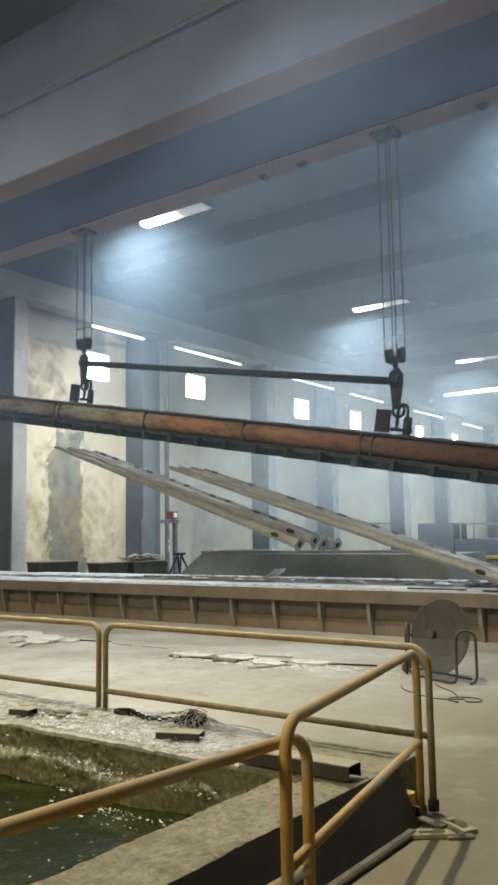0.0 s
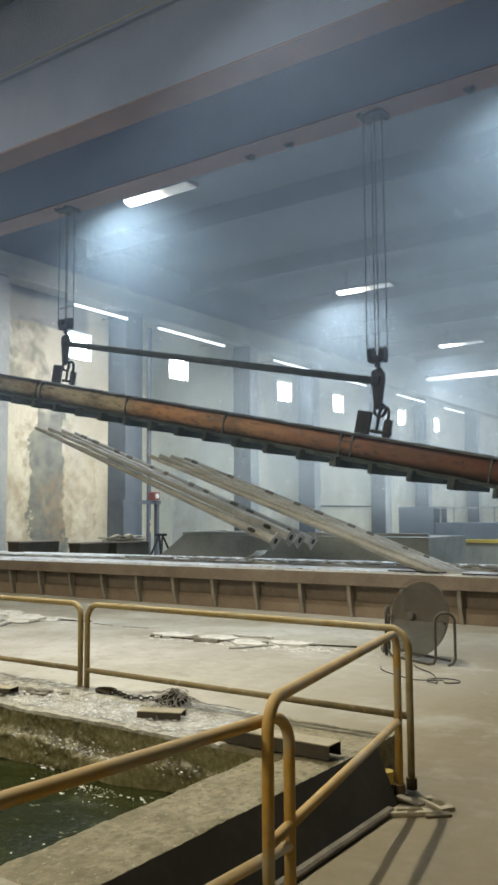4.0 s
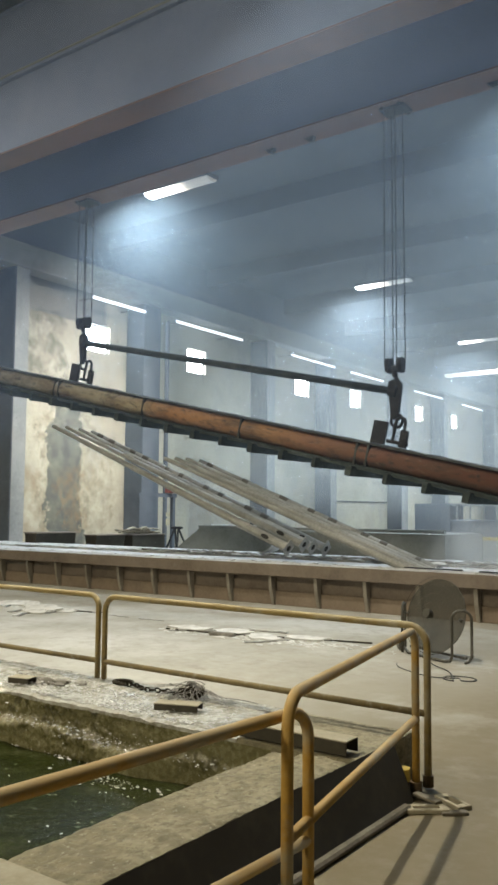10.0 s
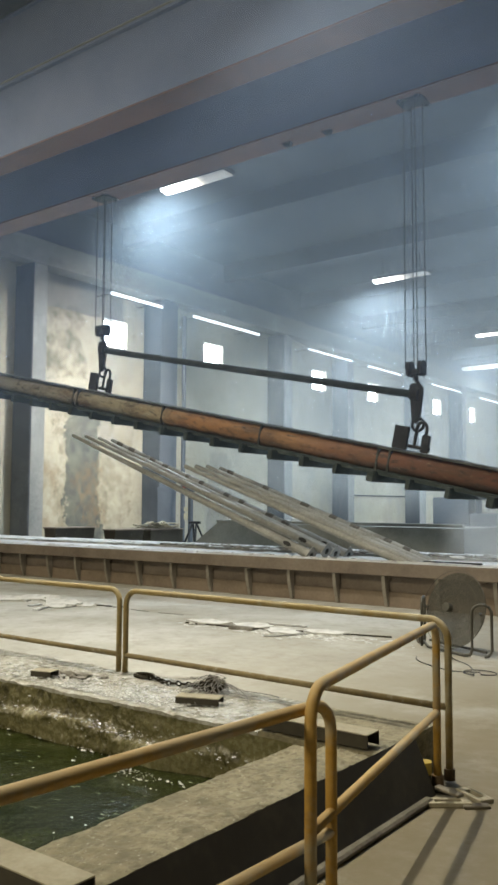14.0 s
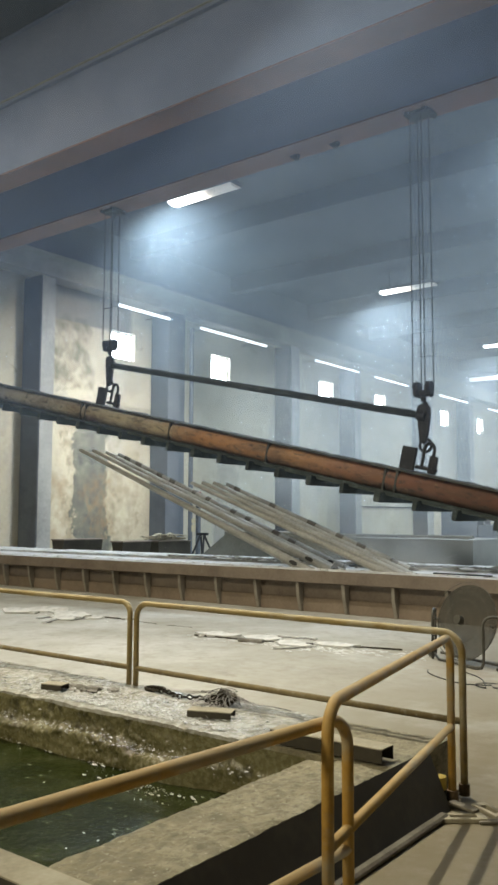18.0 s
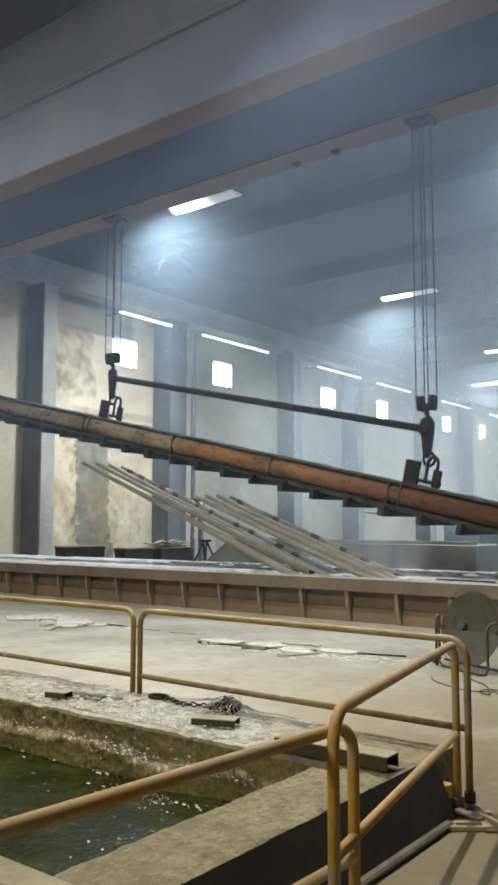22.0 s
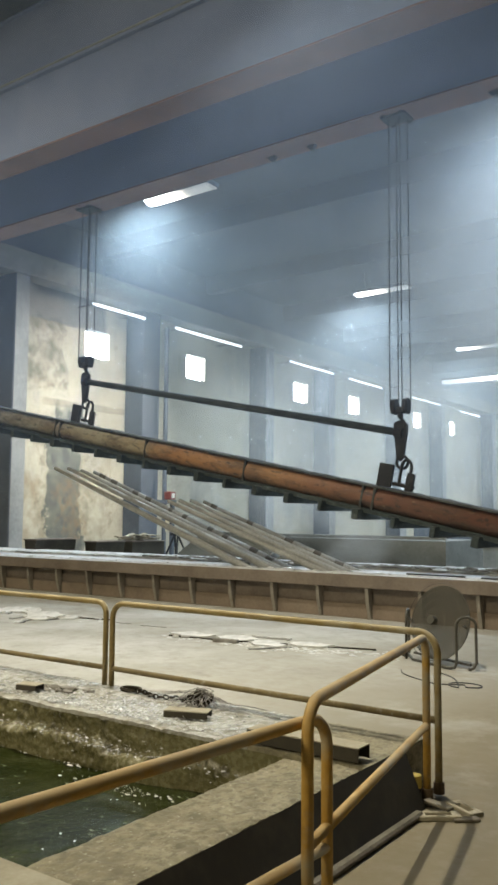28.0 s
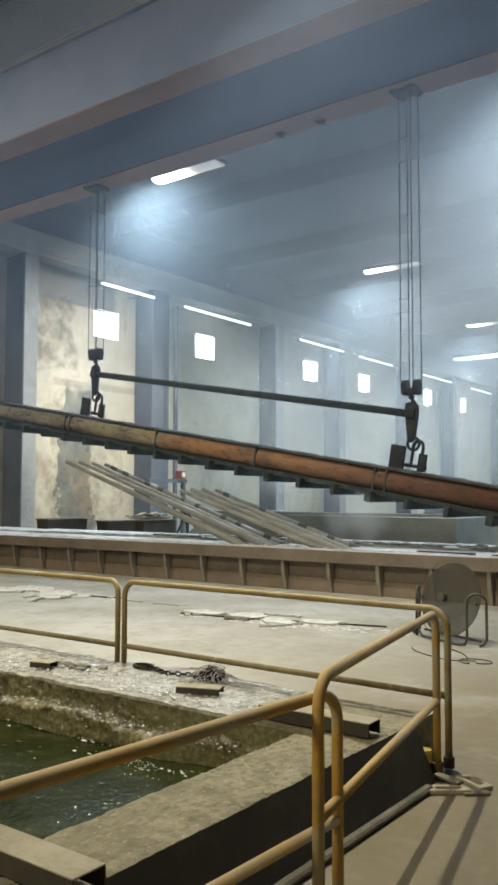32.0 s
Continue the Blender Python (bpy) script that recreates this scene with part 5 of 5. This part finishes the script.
# ---- floor debris ----
def build_debris():
    r = random.Random(21)
    # dark rods added as the lines of floor joint cracks, and a block beside them
    for x0, y0, x1, y1, rad in ((-7.25, 9.62, -5.35, 10.16, 0.012), (-10.45, 10.26, -11.2, 10.06, 0.010), (-8.42, 9.47, -7.6, 9.55, 0.012)):
        rod = thing("joint_rod", "thin dark rod standing in for a floor joint crack", "scrap", "scrap on the floor")
        part("rod", pipe(B(), [(x0, y0, rad), ((x0 + x1) / 2, (y0 + y1) / 2 + 0.02, rad), (x1, y1, rad)], rad, 8), M_STEELBLACK, rod)
    blk = thing("scrap_block", "small dark timber block on the dusty floor", "scrap", "", pose(-7.36, 9.47, 0.002, 0, 0, 12))
    part("block", box(B(), (-0.19, -0.05, 0), (0.19, 0.05, 0.05), 0.008), M_RUBBLE, blk)

    # flat sheets of ash crust, cracked and lifted
    def crust(cx, cy, lx, ly, tilt, turn, seed):
        rr = random.Random(seed)
        c = thing("ash_crust", "flat broken sheet of white ash crust on the floor", "ash crust", "ash crusts", pose(cx, cy, 0.004, 0, 0, turn))
        n = 16
        outline = []
        for q in range(n):
            a = 2 * math.pi * q / n
            k = rr.uniform(0.55, 1.0)
            outline.append((lx * k * math.cos(a), ly * k * math.sin(a)))
        bm = prism(B(), outline, 0.0, rr.uniform(0.012, 0.03), "z")
        bmesh.ops.rotate(bm, cent=(0, 0, 0), matrix=Matrix.Rotation(radians(tilt), 3, "X"), verts=bm.verts)
        low = min(v.co.z for v in bm.verts)
        bmesh.ops.translate(bm, vec=(0, 0, -low), verts=bm.verts)
        part("sheet", bm, M_ASH, c)
    for k, (cx, cy, lx, ly, tilt, turn) in enumerate(((-8.05, 9.58, 0.42, 0.10, 9, 12), (-7.3, 9.72, 0.40, 0.13, 7, 14), (-6.75, 9.60, 0.38, 0.15, 6, 8), (-6.2, 9.85, 0.45, 0.08, 9, 14), (-12.7, 10.05, 0.45, 0.16, 12, 20),
                                                      (-12.2, 10.1, 0.35, 0.14, 14, -12), (-11.6, 9.75, 0.50, 0.16, 11, 16), (-12.9, 9.6, 0.40, 0.12, 13, 30), (-11.15, 9.9, 0.30, 0.10, 9, 25), (-11.4, 9.5, 0.35, 0.10, 12, 10))):
        crust(cx, cy, lx, ly, tilt * 1.5, turn, 40 + k)
    bm = B()
    for k in range(420):
        x, y = r.choice(((-7.6, 9.45), (-6.6, 9.6), (-11.8, 9.9), (-12.4, 10.0), (-6.0, 9.85)))
        x, y = x + r.gauss(0, 0.55), y + r.gauss(0, 0.14)
        s = r.uniform(0.004, 0.03)
        lumpy(bm, (x, y, 0.001), (s * 2.0, s, s * 0.3), k, 0.5)
    tagged(part("ash_flakes", bm, M_ASH), "white ash flakes scattered along the floor joints", "ash", kind="stuff")
    # zinc ash on the back kerb, with wet glints built as pale flecks
    bm = B()
    for k in range(1900):
        x = r.gauss(-5.0, 0.85)
        y = 4.40 + abs(r.gauss(0, 0.22))
        if x > -2.6 or y > 5.15:
            continue
        s = 0.0025 + 0.012 * r.random() ** 3
        lumpy(bm, (x, y, KZ + 0.010), (s * 1.6, s, s * 0.5), k, 0.5)
    # more pale flecks in place of glints along the broken lip
    for k in range(420):
        x = r.gauss(-4.9, 0.75)
        if x < -3.2:
            s = 0.002 + 0.007 * r.random() ** 2
            lumpy(bm, (x, 4.225 + abs(r.gauss(0, 0.03)), 0.15 + r.gauss(0, 0.035)), (s * 1.8, s, s * 0.7), k, 0.5)
    tagged(part("ash_and_glint_flecks", bm, M_GLINT), "bright flecks of zinc ash and painted wet glints on the pit kerb", "zinc splash", kind="stuff")
    # heap of tie wire
    w = thing("wire_heap", "tangled heap of dull tie wire on the kerb", "wire heap", m=pose(-4.18, 5.0, KZ + 0.01))
    for k in range(52):
        a, R = r.uniform(0, 6.28), r.uniform(0.10, 0.34) if k < 44 else r.uniform(0.4, 0.62)
        lift, bend, start = r.uniform(0.015, 0.10), r.uniform(-1.3, 1.3), r.uniform(-0.5, 0.1)
        pts = []
        for i in range(10):
            t = start + (1 - start) * i / 9
            q = a + bend * t
            pts.append((R * t * math.cos(q) * 1.15, R * t * math.sin(q) * 0.75, 0.006 + lift * max(0.0, 1 - t * t) * (1 + 0.3 * math.sin(4 * t + k))))
        part("wire", pipe(B(), pts, r.uniform(0.002, 0.0038), 5), M_WIRE, w)
    part("clump", lumpy(B(), (-0.02, 0, 0.035), (0.10, 0.07, 0.075), 3, 0.4, 2), M_STEELBLACK, w)
    # chain
    c = thing("chain", "short dark rusty chain lying on the kerb", "chain", m=pose(-4.95, 5.02, KZ + 0.02))
    for k in range(16):
        x = k * 0.042
        y = 0.03 * math.sin(k * 0.7)
        up = (0, 0, 0.016) if k % 2 else (0, 0.016, 0)
        part("link", pipe(B(), arc((x, y, 0), (0.028, 0, 0), up, 10, 0, 360), 0.006, 5), M_STEELBLACK, c)
    bm = B()
    pipe(bm, arc((-0.06, 0.06, 0.0), (0.09, 0, 0), (0, 0.06, 0), 16, 0, 340), 0.016, 6)
    part("end_hook", bm, M_STEELBLACK, c)
    lump = B()
    for k in range(12):
        s = r.uniform(0.02, 0.06)
        lumpy(lump, (-5.45 + r.gauss(0, 0.12), 4.75 + r.gauss(0, 0.08), KZ + 0.01), (s * 1.5, s, s * 0.6), k, 0.45)
    tagged(part("rubble", lump, M_RUBBLE), "small grey rubble lumps on the kerb", "rubble", kind="stuff")


# ---- cracks where the ash-covered floor has broken up ----
def build_cracks():
    lines = (
        (0.05, (-12.49, 9.77), (-13.08, 10.38), (-12.52, 10.09), (-12.27, 10.08)),
        (0.025, (-11.88, 9.30), (-11.91, 9.58), (-11.63, 9.57)),
        (0.05, (-11.31, 9.05), (-11.50, 9.42), (-11.26, 9.62), (-11.21, 9.84)),
        (0.035, (-11.48, 10.08), (-11.17, 10.18), (-10.55, 10.12)),
        (0.015, (-10.27, 10.13), (-9.74, 10.08)),
        (0.012, (-9.55, 10.07), (-8.97, 10.12)),
        (0.05, (-8.30, 9.40), (-7.99, 9.55), (-7.69, 9.70), (-7.35, 9.85)),
        (0.03, (-7.60, 10.13), (-7.19, 10.18), (-6.71, 10.22)),
        (0.02, (-6.75, 9.17), (-6.51, 9.41), (-6.39, 9.73)),
    )
    for k, (w, *pts) in enumerate(lines):
        for name, mat, wide, off, z0, z1 in (("crack", M_CRACK, w, 0.0, 0.001, 0.006), ("lifted_edge", M_ASH, w * 2.2, w * 1.5, 0.001, 0.022)):
            if name == "lifted_edge" and w < 0.02:
                continue
            bm = B()
            top, rows = [], []
            n = 9
            for (xa, ya), (xb, yb) in zip(pts, pts[1:]):
                d = Vector((xb - xa, yb - ya)).normalized()
                for q in range(n):
                    t = q / n
                    x, y = xa + (xb - xa) * t, ya + (yb - ya) * t
                    j = noise.noise(Vector((x * 5, y * 5, k))) * 0.05
                    h = wide * (0.35 + 0.65 * abs(noise.noise(Vector((x * 7, y * 7, k + 3)))) * 2) * 0.5
                    rows.append((x - d.y * (j + off), y + d.x * (j + off), -d.y * h, d.x * h))
            ring = [(x + a, y + b) for x, y, a, b in rows] + [(x - a, y - b) for x, y, a, b in rows[::-1]]
            prism(bm, ring, z0, z1, "z")
            part(name, bm, mat, FLOOR, "dark jagged floor crack" if name == "crack" else "lifted white ash crust")


# ---- things behind the bath ----
def build_background():
    t = thing("side_tank", "grey steel tank with dusty rim and sloping end behind the bath", "tank")
    bm = B()
    prism(bm, [(-17.4, 0.0), (-15.6, 1.25), (-8.0, 1.22), (-8.0, 0.0)], 19.0, 21.5, "y")
    part("body", bm, M_TANK, t)
    bm = B()
    box(bm, (-15.6, 18.94, 1.25), (-8.0, 19.08, 1.33), 0.01)
    part("rim", bm, M_TANK, t)
    pb = thing("pale_board", "thin pale board lying on the tank rim", "board", m=pose(-15.1, 19.0, 1.335, 0, 0, 2))
    part("board", box(B(), (0, -0.07, 0), (2.0, 0.07, 0.03), 0.004), M_ASH, pb)
    part("batten", box(B(), (0.9, -0.09, 0.032), (1.1, 0.10, 0.06), 0.004), M_ASH, pb)
    tr = thing("far_tank", "long grey tank with an ochre rim across the hall", "tank")
    bm = B()
    box(bm, (-20.0, 27.0, 0.0), (4.0, 30.0, 0.84), 0.02)
    part("body", bm, M_TANK, tr)
    bm = B()
    box(bm, (-15.6, 26.9, 0.843), (-8.6, 27.1, 0.955), 0.01)
    part("rim", bm, M_YELLOW, tr, "ochre rim plate")
    for k in range(8):
        bm = B()
        box(bm, (-15.5 + 0.36 * k, 26.92, 0.958), (-15.34 + 0.36 * k, 27.05, 1.12))
        part("peg", bm, M_DUST, tr)
    fm = thing("far_machine", "dark blue machine casing on a long base across the hall", "machine")
    part("casing", box(B(), (-16.6, 36.0, 0.0), (-14.85, 37.6, 2.15), 0.03), M_COL, fm)
    part("base", box(B(), (-14.847, 36.05, 0.0), (-5.0, 38.0, 1.42), 0.03), M_COL, fm)
    for k in range(7):
        x = -14.6 + 0.62 * k
        part("post", box(B(), (x, 36.1, 1.423), (x + 0.05, 36.15, 2.05)), M_FACING, fm, "pale rail post")
    part("rail", box(B(), (-14.8, 36.09, 2.052), (-10.0, 36.16, 2.10)), M_FACING, fm, "pale hand rail")
    wp = thing("wall_conduit", "thin dark conduit running along the wall", "conduit")
    part("pipe", pipe(B(), [(XW + 0.055, 39.95, 2.33), (XW + 0.055, 47.9, 2.33)], 0.04, 8), M_HOOK, wp)
    for y, L, top in ((15.85, 1.5, 1.06), (18.2, 1.25, 0.95)):
        q = thing("slag_trough", "dark rusty steel slag trough standing by the wall", "trough", "slag troughs", pose(-19.3, y, 0))
        bm = B()
        prism(bm, [(-0.26, top), (0.26, top), (0.19, 0.55), (-0.19, 0.55)], 0.0, L, "y")
        part("tray", bm, M_SKIRT, q)
        bm = B()
        box(bm, (-0.29, -0.03, top + 0.002), (0.29, L + 0.03, top + 0.035), 0.004)
        part("lip", bm, M_BATH, q)
        for sy in (0.15, L - 0.15):
            bm = B()
            box(bm, (-0.17, sy - 0.04, 0), (0.17, sy + 0.04, 0.548))
            part("leg", bm, M_STEELBLACK, q)
    # switch cabinet frame with red box and notice plates
    s = thing("control_stand", "dark steel control stand with a small red box", "control stand", m=pose(-20.0, 21.1, 0, 0, 0, 90))
    for x in (0.0, 1.75):
        part("post", box(B(), (x, 0, 0), (x + 0.14, 0.14, 2.34), 0.01), M_COL, s)
    part("cross_rail", box(B(), (-0.05, -0.02, 2.22), (1.95, -0.002, 2.36), 0.004), M_COL, s)
    part("red_box", box(B(), (1.42, -0.16, 2.37), (1.74, 0.12, 2.66), 0.02), M_RED, s, "small red box")
    part("notice", box(B(), (1.50, -0.18, 2.43), (1.66, -0.163, 2.60)), M_WHITE, s, "white notice plate")
    for z0, z1, mt in ((1.22, 1.46, M_PLATE), (1.54, 1.68, M_PLATE)):
        part("plate", box(B(), (1.36, -0.03, z0), (1.56, -0.012, z1)), mt, s, "pale notice plate")
    pp = thing("wall_pipe", "grey vertical pipe clamped before the column", "pipe")
    part("pipe", pipe(B(), [(-22.3, 25.0, 0.0), (-22.3, 25.0, 9.4)], 0.09, 12), M_COL, pp)
    # scrap pile with pale sheets
    bm = B()
    r = random.Random(8)
    bin_ = thing("scrap_bin", "dark steel scrap bin full of pale strips by the wall", "bin", m=pose(-19.7, 20.75, 0))
    part("body", box(B(), (-0.5, -0.8, 0), (0.5, 0.8, 0.93), 0.02), M_SKIRT, bin_)
    part("rim", box(B(), (-0.53, -0.83, 0.932), (0.53, 0.83, 0.957), 0.006), M_BATH, bin_)
    for k in range(34):
        x, y = -19.7 + r.uniform(-0.4, 0.4), 20.05 + r.uniform(0, 1.4)
        box(bm, (-r.uniform(0.1, 0.4), -0.06, 0), (r.uniform(0.1, 0.4), 0.06, 0.03), 0, pose(x, y, 0.975 + r.uniform(0.0, 0.16), r.uniform(-8, 8), r.uniform(-10, 10), r.uniform(0, 180)))
    tagged(part("scrap_pile", bm, M_DUST), "pile of pale dusty scrap strips by the wall", "scrap pile", kind="stuff")
    tp = thing("trestle", "small dark steel trestle beside the scrap pile", "trestle", m=pose(-19.2, 22.1, 0))
    for dx, dy in ((-0.35, -0.35), (0.35, -0.35), (-0.35, 0.5), (0.35, 0.5)):
        part("leg", pipe(B(), [(dx, dy, 0), (dx * 0.2, 0.05, 1.15)], 0.035, 8), M_HOOK, tp)
    part("top_bar", pipe(B(), [(-0.25, 0.05, 1.15), (0.25, 0.05, 1.15)], 0.045, 8), M_HOOK, tp)


# ---- smoke and haze ----
SMOKE = []


def sheet(name, label, w, h, mat, m, bow=0.6, seed=0.0, group=""):
    """A drifting veil of smoke: an uneven curved sheet."""
    bm = B()
    uvl = bm.loops.layers.uv.new("UVMap")
    n = 14
    vs = [[bm.verts.new((w * (i / n - 0.5), bow * noise.noise(Vector((i * 0.35 + seed, k * 0.35, seed))), h * (k / n - 0.5))) for k in range(n + 1)] for i in range(n + 1)]
    for i in range(n):
        for k in range(n):
            f = bm.faces.new((vs[i][k], vs[i + 1][k], vs[i + 1][k + 1], vs[i][k + 1]))
            for lp, (a, b) in zip(f.loops, ((i, k), (i + 1, k), (i + 1, k + 1), (i, k + 1))):
                lp[uvl].uv = (a / n, b / n)
    ob = part(name, bm, mat, smooth=True)
    ob.matrix_world = m
    ob.visible_shadow = False
    return tagged(ob, label, "smoke", group, kind="stuff")


def puff(name, label, w, h, mat, m, bow, seed, group):
    """A round drifting cloud: a slightly uneven disc."""
    bm = B()
    uvl = bm.loops.layers.uv.new("UVMap")
    rings, seg = 6, 28
    mid = bm.verts.new((0, 0, 0))
    uv = {mid: (0.5, 0.5)}
    rows = []
    for i in range(1, rings + 1):
        row = []
        for k in range(seg):
            a, r = 2 * math.pi * k / seg, i / rings
            c, q = r * math.cos(a), r * math.sin(a)
            v = bm.verts.new((c * w / 2, bow * noise.noise(Vector((c * 2 + seed, q * 2, seed))), q * h / 2))
            uv[v] = (0.5 + 0.5 * c, 0.5 + 0.5 * q)
            row.append(v)
        rows.append(row)
    for k in range(seg):
        bm.faces.new((mid, rows[0][k], rows[0][(k + 1) % seg]))
        for a, b in zip(rows, rows[1:]):
            bm.faces.new((a[k], b[k], b[(k + 1) % seg], a[(k + 1) % seg]))
    for f in bm.faces:
        for lp in f.loops:
            lp[uvl].uv = uv[lp.vert]
    ob = part(name, bm, mat, smooth=True)
    ob.matrix_world = m
    ob.visible_shadow = False
    return tagged(ob, label, "smoke", group, kind="stuff")


def build_smoke():
    # a veil under the roof on this side of the crane, then deeper and deeper layers
    veils = (
        # x, y, z, width, height, thickness, where it is full (share of the height), soft left rim, soft top
        (-6, 9.4, 8.8, 35.8, 8.0, 0.24, 0.60, 0.02, 0.95),
        (-6, 12.5, 6.7, 34.6, 12.2, 0.17, 0.62, 0.02, 0.84),
        (-5.5, 17.95, 6.6, 34.5, 12.4, 0.245, 0.56, 0.12, 0.84),
        (-6, 25.6, 4.9, 35.8, 9.2, 0.245, 0.35, 0.16, 0.55),
        (-6, 31.4, 6.6, 35.8, 12.4, 0.245, 0.34, 0.12, 0.84),
        (-6, 45.6, 6.6, 35.8, 12.4, 0.245, 0.30, 0.04, 0.84),
    )
    for k, (x, y, z, w, h, th, rise, left, top) in enumerate(veils):
        tint = (0.50, 0.67, 1.0) if k < 2 else (0.76, 0.90, 1.0) if k == 2 else (0.95, 0.97, 0.96) if k == 3 else (0.84, 0.93, 1.0)
        sheet("haze", "thin blue haze hanging under the factory roof", w, h, smoke_material("haze_veil", th, 0.07, 3.0 * k, tint, True, rise, left, top), pose(x, y, z), 0.2, k, "haze")
    # puffs that rise from the zinc and drift along under the roof
    puffs = (
        # width, height, thickness, grain, rows of (seconds, x, y, z)
        (3.4, 2.6, 0.55, 0.9, ((0, -4.6, 15.0, -1.4), (4, -5.2, 15.0, -0.6), (7, -5.4, 15.0, 0.95), (9, -5.6, 15.0, 1.1), (14, -5.5, 15.1, 1.4), (20, -6.2, 15.2, 2.0), (26, -6.8, 15.4, 3.4), (32, -7.6, 15.6, 5.4))),
        (3.0, 3.0, 0.55, 1.0, ((0, -8.8, 15.25, -1.7), (12, -8.8, 15.25, -1.6), (17, -8.8, 15.25, 0.7), (22, -9.3, 15.25, 1.5), (27, -9.4, 15.3, 2.2), (32, -9.8, 15.4, 3.4))),
        (1.5, 3.0, 0.6, 1.2, ((0, -10.2, 15.4, -2.0), (18, -10.2, 15.4, -1.6), (22, -10.2, 15.4, 0.9), (26, -10.4, 15.4, 1.7), (32, -10.6, 15.4, 2.6))),
        (2.2, 2.0, 0.5, 1.3, ((0, -5.4, 14.6, -1.2), (5, -5.4, 14.6, 0.2), (12, -5.5, 14.6, 1.1), (19, -7.6, 14.7, 1.15), (25, -8.0, 14.7, 1.3), (32, -8.3, 14.7, 1.5))),
        (8.0, 9.0, 0.42, 0.35, ((0, 6.0, 16.9, 8.0), (8, 2.2, 16.9, 8.0), (13, -1.6, 16.9, 8.2), (20, -3.0, 16.9, 8.2), (25, -3.8, 16.9, 8.0), (28, -6.0, 16.9, 8.4), (32, -7.0, 16.9, 8.4))),
        (9.0, 10.0, 0.42, 0.30, ((0, 7.0, 17.4, 7.4), (8, 3.6, 17.4, 7.4), (13, -0.6, 17.4, 7.0), (20, -2.2, 17.4, 7.2), (26, -3.6, 17.4, 7.6), (32, -4.8, 17.4, 7.6))),
        (9.0, 7.6, 0.13, 0.26, ((0, 4.0, 19.15, 8.8), (18, -2.0, 19.15, 8.8), (22, -6.0, 19.15, 8.4), (25, -10.0, 19.15, 8.2), (28, -11.6, 19.15, 8.6), (32, -12.2, 19.15, 9.0))),
    )
    for k, (w, h, th, grain, rows) in enumerate(puffs):
        ob = puff("smoke_puff", "pale drifting smoke rising from the molten zinc", w, h, smoke_material("smoke_veil", th, grain, 5.0 + 2.7 * k, (0.94, 0.97, 1.0)), pose(*rows[0][1:]), 0.10, 7.0 + k, "smoke")
        SMOKE.append((ob, rows))


FLOOR = build_floor()
build_pit()
build_hall()
build_crane()
build_load()
build_poles()
build_bath()
build_rails()
build_fan()
build_debris()
build_cracks()
build_background()
build_smoke()


def motions():
    for ob, f in MOVING:
        walk(ob, [(r[0], f(r)) for r in LOAD])
    for ob, rows in SMOKE:
        walk(ob, [(t, pose(x, y, z)) for t, x, y, z in rows])


motions()
